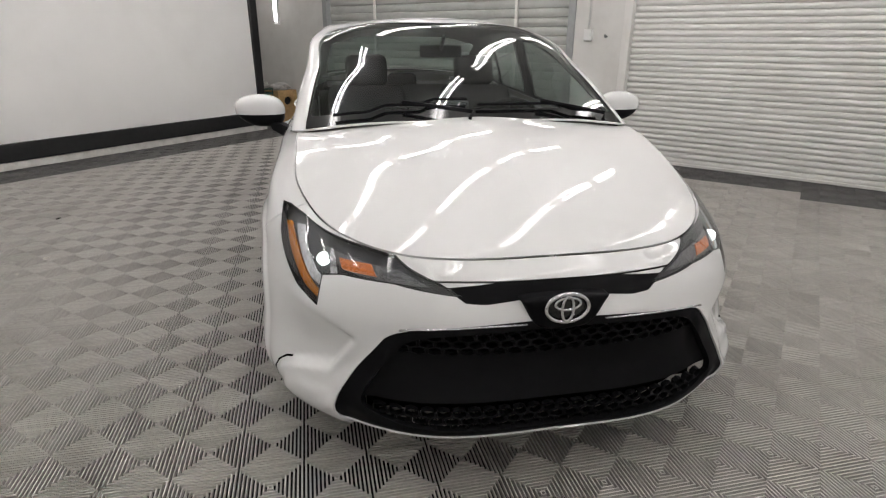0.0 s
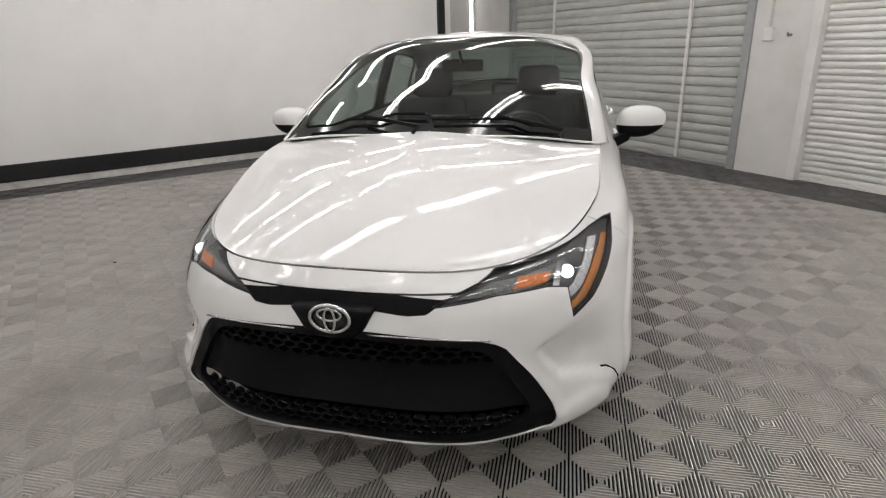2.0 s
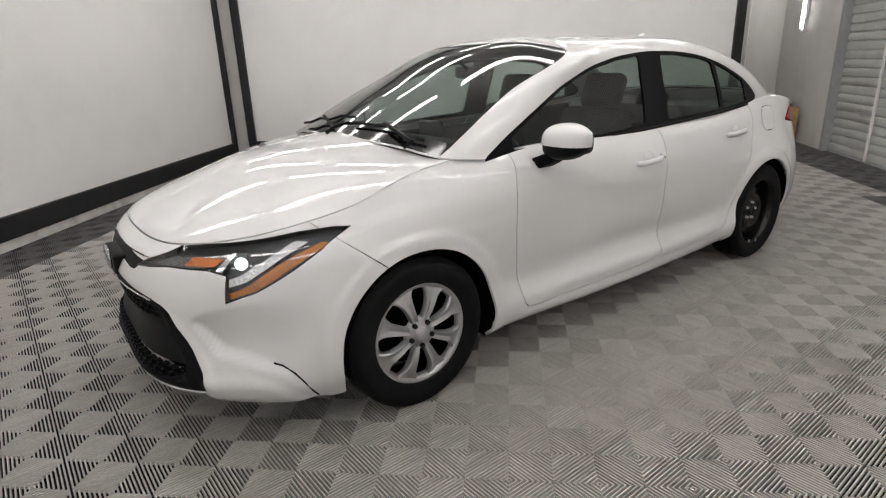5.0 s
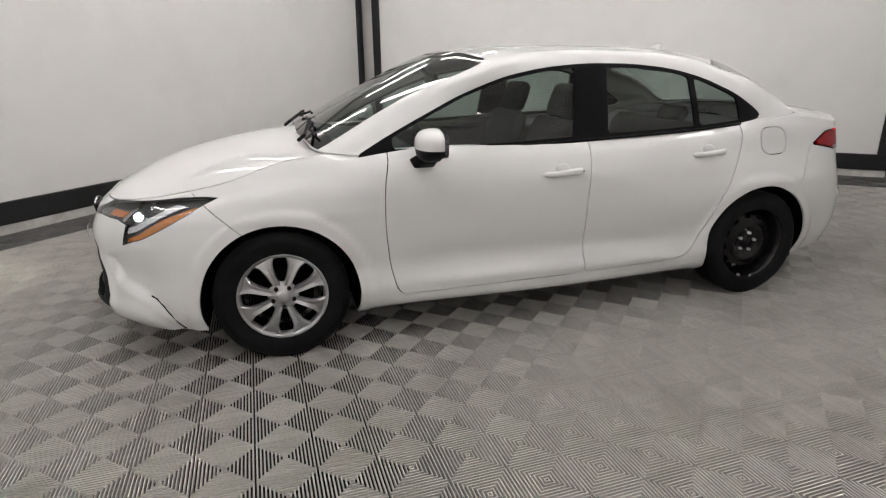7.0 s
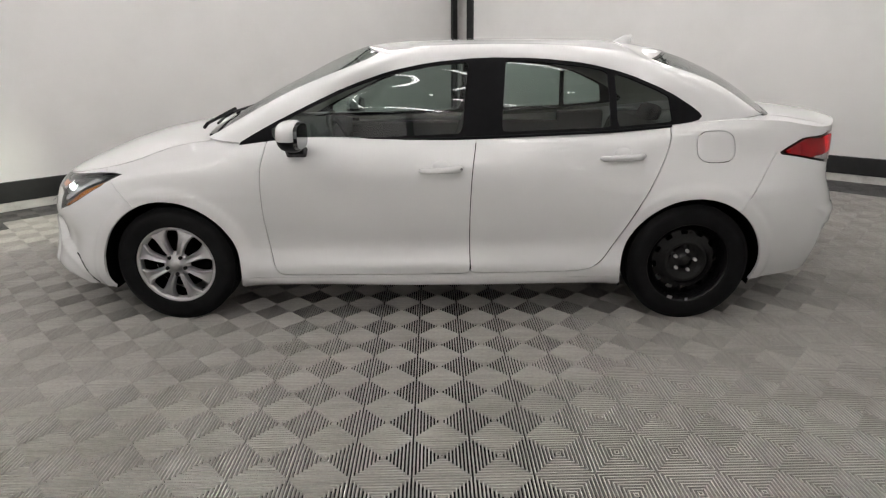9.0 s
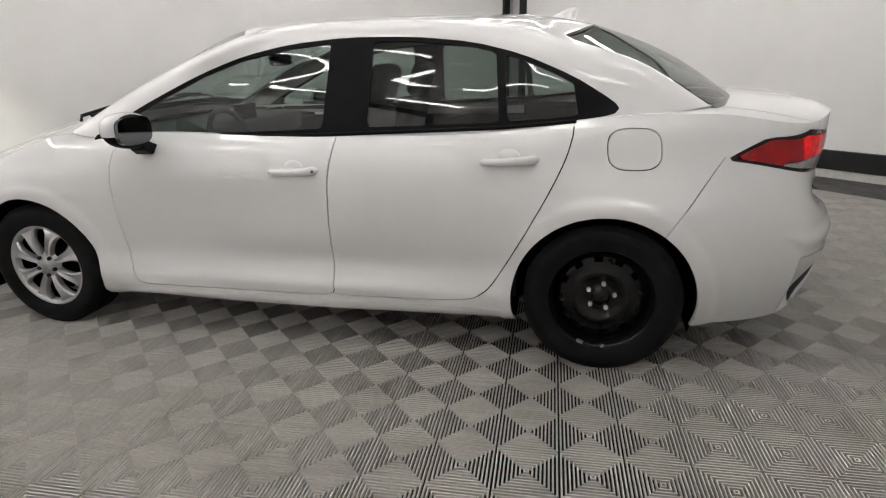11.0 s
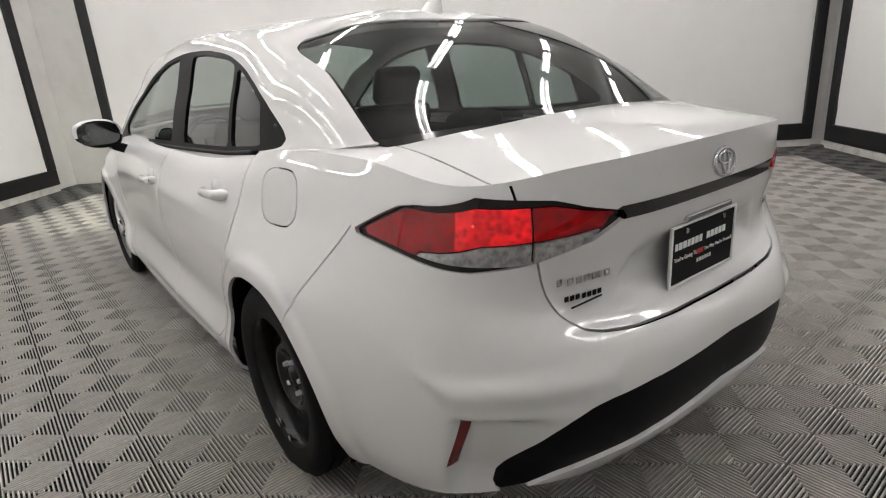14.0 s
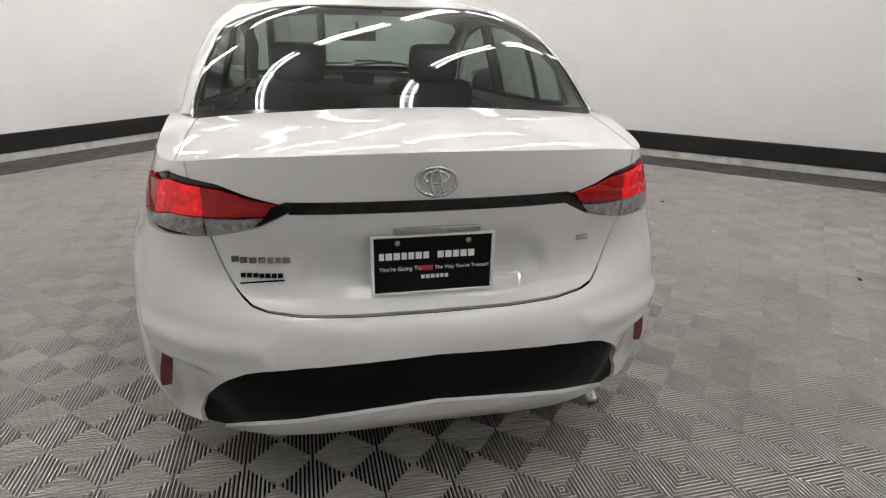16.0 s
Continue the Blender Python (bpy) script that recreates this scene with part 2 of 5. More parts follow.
def roller_door(name, a, b, zt, pitch, material, label, bars):
    e = empty(name, SOUTH)
    n = int(zt / pitch)
    for i in range(n):
        z = 0.02 + i * pitch
        bm = bmesh.new()
        prof = [(0, 0), (0.014, pitch * 0.12), (0.02, pitch * 0.4), (0.02, pitch * 0.6), (0.014, pitch * 0.88), (0, pitch * 0.985)]
        rows = [[bm.verts.new((u, V0 - 0.09 + d, z + dz)) for d, dz in prof] for u in (a, b)]
        back = [[bm.verts.new((u, V0 - 0.1, z + dz)) for dz in (0, pitch * 0.985)] for u in (a, b)]
        for j in range(5):
            bm.faces.new((rows[0][j], rows[1][j], rows[1][j + 1], rows[0][j + 1]))
        bm.faces.new((back[0][0], back[0][1], back[1][1], back[1][0]))
        part("slat", bm, material, e)
    part("bottom_bar", box(a, b, V0 - 0.105, V0 - 0.055, 0, 0.03), STEEL_GREY if bars else material, e, bevel=0.004)
    for u in bars:
        part("brace", box(u - 0.02, u + 0.02, V0 - 0.068, V0 - 0.045, 0.02, zt), DOOR_WHITE, e, bevel=0.004)
    for u in (a - 0.03, b + 0.03):
        part("guide", box(u - 0.045, u + 0.045, V0 - 0.1, V0 + 0.02, 0, zt + 0.1), STEEL_GREY if bars else material, e, bevel=0.006)
    return tagged(e, label, "roller door")


roller_door("roller_door", DOOR_A[0] + 0.06, DOOR_A[1] - 0.06, 2.8, 0.105, DOOR_GREY, "closed grey green roller door with white braces", (1.56, 3.95))
roller_door("roller_door", DOOR_B[0] + 0.06, DOOR_B[1] - 0.06, 2.8, 0.062, DOOR_WHITE, "closed white ribbed roller door", ())

# strip lamps, in two-tube housings
def strip_lamp():
    e = empty("strip_lamp")
    part("housing", box(-0.62, 0.62, -0.06, 0.06, 0.02, 0.07), LAMP_WHITE, e, bevel=0.006)
    for y in (-0.032, 0.032):
        bm = bmesh.new()
        tube(bm, [(-0.59, y, 0), (0.59, y, 0)], 0.013, 10)
        part("tube", bm, TUBE, e, smooth=True)
    return tagged(e, "white two tube strip lamp under the ceiling", "strip lamp", group="strip lamps on the ceiling")


lamp = strip_lamp()
spots = [(u, v0 + 1.52 * k) for u, v0 in ((-3.95, -2.9), (-2.7, -3.2), (-1.45, -2.6), (-0.2, -3.0), (1.05, -2.7), (2.3, -3.1), (3.6, -2.6)) for k in range(5)]
for i, (u, v) in enumerate(spots):
    m = ROOM @ Matrix.Translation((u, v, H - 0.075)) @ Matrix.Rotation(radians(90), 4, "Z")
    if i == 0:
        lamp.matrix_basis = m
    else:
        copy_thing(lamp, m)



# ---- things by the doors and in the recess ----
WOOD = mat("raw pine wood", (0.42, 0.27, 0.12), 0.6, var=0.2, scale=14, bump=0.1, bump_scale=60, stain=(0.2, 0.12, 0.05, 0.4), stain_scale=9)
CRATE = mat("black crate plastic", (0.02, 0.02, 0.022), 0.5, var=0.1)
BAG = mat("grey plastic bag", (0.4, 0.39, 0.38), 0.35, var=0.5, scale=9, bump=0.8, bump_scale=14)
CARD = mat("brown cardboard", (0.36, 0.25, 0.15), 0.75, var=0.1, scale=10)
GREEN = mat("dark green plastic", (0.03, 0.07, 0.05), 0.5, var=0.1)
sb = tagged(empty("switch_box", SOUTH), "small white switch box on the wall", "switch box")
part("cover", box(0.50, 0.60, V0, V0 + 0.05, 1.33, 1.46), LAMP_WHITE, sb, bevel=0.008)
bm = bmesh.new()
tube(bm, [(0.55, V0 + 0.025, 1.46), (0.55, V0 + 0.025, H)], 0.011, 8)
part("conduit", bm, LAMP_WHITE, sb, smooth=True)
sb = tagged(empty("wall_hook", SOUTH), "small grey metal hook on the wall", "hook")
bm = bmesh.new()
tube(bm, [(0.34, V0, 1.38), (0.34, V0 + 0.05, 1.375), (0.34, V0 + 0.06, 1.40)], 0.012, 8)
part("hook", bm, STEEL_GREY, sb, smooth=True)
# Added glowing bar, standing in for a bright stripe of light on the wall.
vl = tagged(empty("wall_lamp", SOUTH), "added glowing bar for a bright upright stripe of light on the recess wall", "wall lamp")
part("housing", box(6.05, 6.15, V0, V0 + 0.04, 1.55, 3.0), LAMP_WHITE, vl, bevel=0.006)
bm = bmesh.new()
tube(bm, [(6.10, V0 + 0.055, 1.6), (6.10, V0 + 0.055, 2.95)], 0.02, 10)
part("tube", bm, TUBE, vl, smooth=True)
pp = tagged(empty("pipe", ROOM), "thin white pipe down the recess wall", "pipe")
bm = bmesh.new()
tube(bm, [(U1 + 1.53, -3.9, 0), (U1 + 1.53, -3.9, H)], 0.018, 8)
part("pipe_run", bm, LAMP_WHITE, pp, smooth=True)
wb = tagged(empty("wooden_box", ROOM @ Matrix.Translation((U1 + 0.50, -4.06, 0)) @ Matrix.Diagonal((1, 1, 0.8, 1))), "pine box with a round hole in its front", "box")
bm = bmesh.new()
bw, bh = 0.20, 0.62
ring = [bm.verts.new((-0.18, 0.085 * math.cos(a), 0.43 + 0.085 * math.sin(a))) for a in (i * math.tau / 24 for i in range(24))]
deep = [bm.verts.new(v.co + Vector((0.03, 0, 0))) for v in ring]
sq = []
for i in range(24):
    a = i * math.tau / 24
    k = 0.19 / max(abs(math.cos(a)), abs(math.sin(a)))
    sq.append(bm.verts.new((-0.18, k * math.cos(a), 0.43 + k * math.sin(a))))
for i in range(24):
    n = (i + 1) % 24
    bm.faces.new((ring[i], ring[n], sq[n], sq[i]))
    bm.faces.new((ring[i], ring[n], deep[n], deep[i]))
part("front", bm, WOOD, wb)
part("lower_front", box(-0.18, -0.15, -0.19, 0.19, 0.0, 0.24), WOOD, wb, bevel=0.003)
part("carcass", boxes([(-0.18, 0.18, 0.19, 0.21, 0, 0.64), (-0.18, 0.18, -0.21, -0.19, 0, 0.64), (-0.18, 0.18, -0.19, 0.19, 0.62, 0.64), (0.16, 0.18, -0.19, 0.19, 0, 0.62)]), WOOD, wb, bevel=0.003)
# Black filler block, for the shade in the hollow behind the hole.
part("inside", box(-0.10, 0.15, -0.185, 0.185, 0.02, 0.60), CRATE, wb)


def crate(u, v, z, w, material, label):
    e = tagged(empty("crate", ROOM @ Matrix.Translation((u, v, z))), label, "crate", group="crates in the recess")
    h = 0.27
    for zz in (0.0, 0.09, 0.18, 0.25):
        part("band", boxes([(-w, w, -w, -w + .015, zz, zz + .03), (-w, w, w - .015, w, zz, zz + .03), (-w, -w + .015, -w + .015, w - .015, zz, zz + .03), (w - .015, w, -w + .015, w - .015, zz, zz + .03)]), material, e)
    for sx in (-1, 1):
        for sy in (-1, 1):
            part("post", box(min(sx * w * .9, sx * w * .99), max(sx * w * .9, sx * w * .99), min(sy * w * .9, sy * w * .99), max(sy * w * .9, sy * w * .99), 0, h), material, e)
    part("bottom", box(-w * .98, w * .98, -w * .98, w * .98, 0.005, 0.02), material, e)
    part("contents", box(-w * .8, w * .8, -w * .8, w * .8, 0.02, 0.2), CARD if material is GREEN else BAG, e, bevel=0.03)


crate(U1 + 0.55, -3.66, 0.0, 0.155, CRATE, "black plastic crate on the floor")
crate(U1 + 0.55, -3.66, 0.285, 0.155, GREEN, "dark green plastic crate on a black one")


def bag(u, v, z, sx, sy, sz, seed):
    bm = bmesh.new()
    bmesh.ops.create_icosphere(bm, subdivisions=4, radius=1.0)
    for v_ in bm.verts:
        n = 1 + 0.3 * noise.noise(v_.co * 1.7 + Vector((seed, 0, 0))) + 0.12 * noise.noise(v_.co * 5 + Vector((seed, 3, 0)))
        v_.co = Vector((v_.co.x * sx * n, v_.co.y * sy * n, max(v_.co.z * sz * n, -sz * 0.5) + sz * 0.5))
    tagged(part("plastic_bag", bm, BAG, m=ROOM @ Matrix.Translation((u, v, z)), smooth=True), "crumpled grey plastic bag on the box", "bag", group="bags in the recess")


bag(U1 + 0.50, -4.06, 0.517, 0.17, 0.19, 0.07, 1)
bag(U1 + 0.55, -3.66, 0.56, 0.15, 0.15, 0.09, 5)
# ---- the car: character lines, lofted into panels ----
TRIM = mat("black plastic trim", (0.007, 0.007, 0.008), 0.45, spec=0.09, var=0.1, scale=30, bump=0.02, bump_scale=500)
GLOSS_BLACK = mat("gloss black trim", (0.008, 0.008, 0.009), 0.08, spec=0.6)
RUBBER = mat("black tyre rubber", (0.009, 0.009, 0.0095), 0.6, spec=0.12, var=0.2, scale=18, bump=0.08, bump_scale=120)
LINER = mat("black inner liner", (0.004, 0.004, 0.004), 0.9, spec=0.02, var=0.1, scale=10)
SILVER = mat("silver wheel cover", (0.5, 0.5, 0.51), 0.3, metal=0.7, var=0.03, scale=10, stain=(0.35, 0.34, 0.33, 0.25), stain_scale=30)
BLACK_STEEL = mat("black painted steel wheel", (0.005, 0.005, 0.0055), 0.22, var=0.15, scale=20, spec=0.45)
CHROME = mat("chrome", (0.58, 0.58, 0.60), 0.14, metal=1.0)
BRIGHT = mat("bright zinc", (0.8, 0.8, 0.8), 0.25, metal=0.5)
# The dark reflection in the door mirrors is put into this colour.
DARK_MIRROR = mat("mirror glass toned dark", (0.14, 0.145, 0.15), 0.01, metal=1.0)
SEAT = mat("dark grey seat cloth", (0.022, 0.022, 0.023), 0.85, var=0.12, scale=90, bump=0.05, bump_scale=300)
DASH = mat("black dashboard plastic", (0.012, 0.012, 0.013), 0.55, var=0.08, scale=80, bump=0.08, bump_scale=500)
LININGS = mat("pale grey roof lining", (0.36, 0.355, 0.33), 0.8, var=0.03, scale=60)
WINDSHIELD = glass("windshield glass", (0.62, 0.69, 0.66))
SIDE_GLASS = glass("tinted side glass", (0.46, 0.53, 0.50))
REAR_GLASS = glass("tinted rear glass", (0.50, 0.57, 0.54))
LENS_CLEAR = glass("clear lamp lens", (0.93, 0.94, 0.95))
RED_LENS = mat("red lamp lens", (0.17, 0.002, 0.005), 0.4, spec=0.1, var=0.35, scale=40, bump=0.3, bump_scale=70, emit=(0.9, 0.008, 0.012), estr=0.035)
RED_GLOW = mat("lit tail lamp", (0.30, 0.004, 0.008), 0.4, spec=0.1, emit=(1.0, 0.012, 0.018), estr=0.30, var=0.6, scale=60, bump=0.6, bump_scale=60)


def sparkle(m, low, high, scale):
    """Facets behind the lens that glow unevenly."""
    nt = m.node_tree
    tc = nt.nodes.new("ShaderNodeTexCoord")
    vo = nt.nodes.new("ShaderNodeTexVoronoi")
    vo.inputs["Scale"].default_value = scale
    nz = nt.nodes.new("ShaderNodeTexNoise")
    nz.inputs["Scale"].default_value = scale * 0.3
    mu = nt.nodes.new("ShaderNodeMath")
    mu.operation = "MULTIPLY"
    mr = nt.nodes.new("ShaderNodeMapRange")
    mr.inputs["From Min"].default_value, mr.inputs["From Max"].default_value = 0.05, 0.45
    mr.inputs["To Min"].default_value, mr.inputs["To Max"].default_value = low, high
    nt.links.new(tc.outputs["Object"], vo.inputs["Vector"])
    nt.links.new(tc.outputs["Object"], nz.inputs["Vector"])
    nt.links.new(vo.outputs["Distance"], mu.inputs[0])
    nt.links.new(nz.outputs["Fac"], mu.inputs[1])
    nt.links.new(mu.outputs[0], mr.inputs["Value"])
    nt.links.new(mr.outputs["Result"], nt.nodes["Principled BSDF"].inputs["Emission Strength"])


sparkle(RED_GLOW, 0.06, 0.8, 75)
sparkle(RED_LENS, 0.015, 0.16, 50)
BULB = mat("bright red bulb", (0.8, 0.1, 0.08), 0.3, emit=(1.0, 0.06, 0.045), estr=1.7)
CLEAR_REFLECTOR = mat("clear ribbed reverse lamp", (0.72, 0.72, 0.73), 0.25, metal=0.5, var=0.3, scale=90, bump=0.6, bump_scale=90)
TAIL_CLEAR = mat("smoky ribbed reverse lamp", (0.42, 0.41, 0.41), 0.3, metal=0.35, var=0.45, scale=55, bump=0.8, bump_scale=70)
AMBER = mat("amber reflector", (0.5, 0.16, 0.01), 0.15, coat=1.0, var=0.15, scale=80, bump=0.4, bump_scale=150)
HEAD_GLOW = mat("lit headlamp", (1, 1, 1), 0.3, emit=(0.86, 1.0, 0.95), estr=3.5)
GUIDE = mat("dark grey ribbed light guide", (0.13, 0.13, 0.135), 0.3, metal=0.4, var=0.4, scale=90, bump=0.5, bump_scale=90)
TURN_LIT = mat("lit amber turn signal", (0.42, 0.12, 0.02), 0.3, emit=(1.0, 0.22, 0.03), estr=0.12, var=0.5, scale=110, bump=0.6, bump_scale=110)
BEZEL = mat("dark grey lamp bezel", (0.035, 0.036, 0.038), 0.3, metal=0.3, var=0.2, scale=40)
PLATE_BLACK = mat("black plate", (0.006, 0.006, 0.007), 0.5, spec=0.1)
PLATE_WHITE = mat("white print", (0.8, 0.8, 0.79), 0.4)
PLATE_RED = mat("red print", (0.55, 0.03, 0.03), 0.4)
DARK_RED = mat("dark red reflector", (0.16, 0.008, 0.01), 0.12, coat=1.0)

car = tagged(empty("car"), "white four door sedan with one black steel rear wheel", "car")


def hermite(knots, tau, n):
    """Points on a smooth curve through the knots; knots (K, ...), tau (K,) or (K, M)."""
    K = len(knots)
    tau = np.asarray(tau, float)
    if tau.ndim == 1:
        tau = tau.reshape(-1, *([1] * (knots.ndim - 1)))
    else:
        tau = tau[..., None]
    d = np.diff(knots, axis=0) / np.diff(tau, axis=0)
    h = np.diff(tau, axis=0)
    tan = np.empty_like(knots)
    tan[1:-1] = (d[:-1] * h[1:] + d[1:] * h[:-1]) / (h[:-1] + h[1:])
    tan[0], tan[-1] = d[0], d[-1]
    out, par = [], []
    for k in range(K - 1):
        m = n[k]
        for i in range(m + (k == K - 2)):
            a = i / m
            out.append((2 * a**3 - 3 * a**2 + 1) * knots[k] + (a**3 - 2 * a**2 + a) * h[k] * tan[k] + (3 * a**2 - 2 * a**3) * knots[k + 1] + (a**3 - a**2) * h[k] * tan[k + 1])
            par.append(k + a)
    return np.array(out), np.array(par)


class Sheet:
    """A surface of polygons with points, normals and two running numbers for each point."""

    def __init__(self, co, nor, st, faces):
        self.co, self.nor, self.st, self.faces = co, nor, st, faces

    def split(self, f):
        """Cuts along f = 0: (inside, where f < 0; outside)."""
        co, nor, st, f = list(self.co), list(self.nor), list(self.st), list(f)
        made, ins, outs = {}, [], []
        for face in self.faces:
            sg = [f[i] < 0 for i in face]
            if all(sg):
                ins.append(face)
                continue
            if not any(sg):
                outs.append(face)
                continue
            a, b = [], []
            for i, j in zip(face, face[1:] + face[:1]):
                (a if f[i] < 0 else b).append(i)
                if (f[i] < 0) != (f[j] < 0):
                    key = (min(i, j), max(i, j))
                    if key not in made:
                        w = f[i] / (f[i] - f[j])
                        made[key] = len(co)
                        co.append(co[i] * (1 - w) + co[j] * w)
                        nor.append(nor[i] * (1 - w) + nor[j] * w)
                        st.append(st[i] * (1 - w) + st[j] * w)
                    a.append(made[key])
                    b.append(made[key])
            if len(a) > 2:
                ins.append(a)
            if len(b) > 2:
                outs.append(b)
        co, nor, st = np.array(co), np.array(nor), np.array(st)
        return Sheet(co, nor, st, ins).clean(), Sheet(co, nor, st, outs).clean()

    def clean(self):
        used = sorted({i for f in self.faces for i in f})
        at = {i: n for n, i in enumerate(used)}
        return Sheet(self.co[used] if used else np.zeros((0, 3)), self.nor[used] if used else np.zeros((0, 3)), self.st[used] if used else np.zeros((0, 2)), [[at[i] for i in f] for f in self.faces])

    def moved(self, d):
        return Sheet(self.co + self.nor * d, self.nor, self.st, self.faces)

    def flipped(self):
        m = np.array([1, -1, 1])
        return Sheet(self.co * m, self.nor * m, self.st, [f[::-1] for f in self.faces])

    def plus(self, other):
        o = len(self.co)
        return Sheet(np.vstack([self.co, other.co]), np.vstack([self.nor, other.nor]), np.vstack([self.st, other.st]), self.faces + [[i + o for i in f] for f in other.faces])

    def both(self):
        return self.plus(self.flipped())


def grid_sheet(P, par_s, par_t):
    """P: (columns, rows, 3)."""
    ds, dt = np.gradient(P, axis=0), np.gradient(P, axis=1)
    nor = np.cross(dt, ds)
    nor /= np.linalg.norm(nor, axis=-1, keepdims=True) + 1e-12
    c, r = P.shape[:2]
    st = np.stack(np.meshgrid(par_s, par_t, indexing="ij"), -1).reshape(-1, 2)
    faces = [[i * r + j, (i + 1) * r + j, (i + 1) * r + j + 1, i * r + j + 1] for i in range(c - 1) for j in range(r - 1)]
    return Sheet(P.reshape(-1, 3), nor.reshape(-1, 3), st, faces)


def rounded(poly, times=2):
    p = np.array(poly, float)
    for _ in range(times):
        q = np.roll(p, -1, axis=0)
        p = np.stack([0.8 * p + 0.2 * q, 0.2 * p + 0.8 * q], 1).reshape(-1, 2)
    return p


def sdf(pts, poly):
    """Signed distance of 2D points to a closed outline, less than 0 inside."""
    a, b = np.asarray(poly, float), np.roll(np.asarray(poly, float), -1, axis=0)
    best, inside = np.full(len(pts), 1e9), np.zeros(len(pts), bool)
    for p, q in zip(a, b):
        e = q - p
        w = pts - p
        k = np.clip((w @ e) / (e @ e + 1e-12), 0, 1)
        best = np.minimum(best, np.hypot(*(w - k[:, None] * e).T))
        c1, c2 = p[1] <= pts[:, 1], q[1] <= pts[:, 1]
        with np.errstate(divide="ignore", invalid="ignore"):
            xi = p[0] + (pts[:, 1] - p[1]) / (q[1] - p[1] + 1e-15) * e[0]
        inside ^= (c1 != c2) & (pts[:, 0] < xi)
    return np.where(inside, -best, best)


def panel(name, sheet, material, parent, label="", flange=0.012, keep_normals=True):
    """A sheet as an object, with its open edges turned inwards."""
    if not sheet.faces:
        return None
    co, nor, faces = [tuple(c) for c in sheet.co], [tuple(n) for n in sheet.nor], [list(f) for f in sheet.faces]
    for f in faces:
        g = np.cross(sheet.co[f[1]] - sheet.co[f[0]], sheet.co[f[2]] - sheet.co[f[0]])
        if len(f) > 3:
            g = g + np.cross(sheet.co[f[2]] - sheet.co[f[0]], sheet.co[f[3]] - sheet.co[f[0]])
        if g @ sheet.nor[f].sum(0) < 0:
            f.reverse()
    if flange:
        count = {}
        for f in faces:
            for i, j in zip(f, f[1:] + f[:1]):
                count[(min(i, j), max(i, j))] = count.get((min(i, j), max(i, j)), 0) + 1
        more = []
        for f in faces:
            for i, j in zip(f, f[1:] + f[:1]):
                if count[(min(i, j), max(i, j))] == 1 and abs(co[i][1]) + abs(co[j][1]) > 0.004:
                    a, b = np.array(co[i]), np.array(co[j])
                    na, nb = np.array(nor[i]), np.array(nor[j])
                    out = np.cross(b - a, na)
                    ln = np.linalg.norm(out)
                    if ln < 1e-9:
                        continue
                    o = len(co)
                    co += [tuple(a), tuple(a - na * flange), tuple(b - nb * flange), tuple(b)]
                    nor += [tuple(out / ln)] * 4
                    more.append([o, o + 1, o + 2, o + 3])
        faces += more
    me = bpy.data.meshes.new(name)
    me.from_pydata(co, [], faces)
    me.materials.append(material)
    for p in me.polygons:
        p.use_smooth = True
    if keep_normals:
        n = np.array(nor)
        n /= np.linalg.norm(n, axis=1, keepdims=True) + 1e-12
        me.normals_split_custom_set_from_vertices([tuple(v) for v in n])
    ob = new(name, me)
    if parent:
        ob.parent = parent
    if label:
        ob["label"] = label
    return ob


# lines round the half car (x, y outwards, z), front middle to rear middle
LINES = [np.array(rows, float).reshape(-1, 3) for rows in (
    [-2.235, 0, .20, -2.185, .44, .203, -1.99, .71, .212, -1.74, .835, .195, -1.35, .85, .195, -.85, .825, .192, .2, .825, .195, 1.0, .825, .2, 1.4, .84, .215, 1.74, .795, .215, 2.03, .715, .245, 2.20, .46, .256, 2.25, 0, .272],
    [-2.272, 0, .232, -2.22, .45, .235, -2.02, .725, .245, -1.76, .862, .25, -1.35, .885, .26, -.85, .868, .24, .2, .870, .245, 1.0, .870, .25, 1.4, .888, .29, 1.75, .828, .29, 2.055, .728, .315, 2.255, .43, .335, 2.305, 0, .33],
    [-2.262, 0, .42, -2.20, .455, .42, -2.0, .725, .44, -1.73, .862, .45, -1.35, .895, .46, -.85, .858, .42, .2, .862, .42, 1.0, .868, .44, 1.4, .892, .49, 1.75, .858, .49, 2.10, .725, .485, 2.285, .43, .49, 2.33, 0, .49],
    [-2.262, 0, .60, -2.185, .455, .60, -1.99, .705, .60, -1.70, .842, .62, -1.35, .886, .655, -.85, .868, .64, .2, .874, .64, 1.0, .876, .65, 1.4, .882, .68, 1.75, .842, .665, 2.09, .712, .622, 2.255, .43, .618, 2.31, 0, .61],
    [-2.238, 0, .655, -2.155, .455, .670, -1.95, .685, .695, -1.66, .805, .745, -1.33, .852, .80, -.85, .862, .81, .2, .864, .82, 1.0, .842, .84, 1.4, .815, .855, 1.75, .772, .84, 2.06, .695, .76, 2.19, .44, .682, 2.232, 0, .655],
    [-2.215, 0, .70, -2.125, .45, .712, -1.915, .66, .742, -1.60, .77, .802, -1.30, .80, .868, -.95, .81, .915, .2, .806, .93, 1.0, .795, .955, 1.4, .775, .985, 1.75, .728, .975, 2.055, .665, .90, 2.205, .44, .89, 2.248, 0, .895],
    [-2.162, 0, .745, -2.085, .44, .748, -1.88, .635, .778, -1.58, .738, .838, -1.30, .752, .925, -1.0, .754, .962, .2, .782, .952, 1.0, .772, .978, 1.4, .742, 1.028, 1.75, .70, 1.028, 2.05, .642, .988, 2.205, .44, 1.015, 2.268, 0, 1.03],
)]
TAU = np.concatenate([[0], np.cumsum(np.mean([np.linalg.norm(np.diff(l, axis=0), axis=1) for l in LINES], axis=0))])
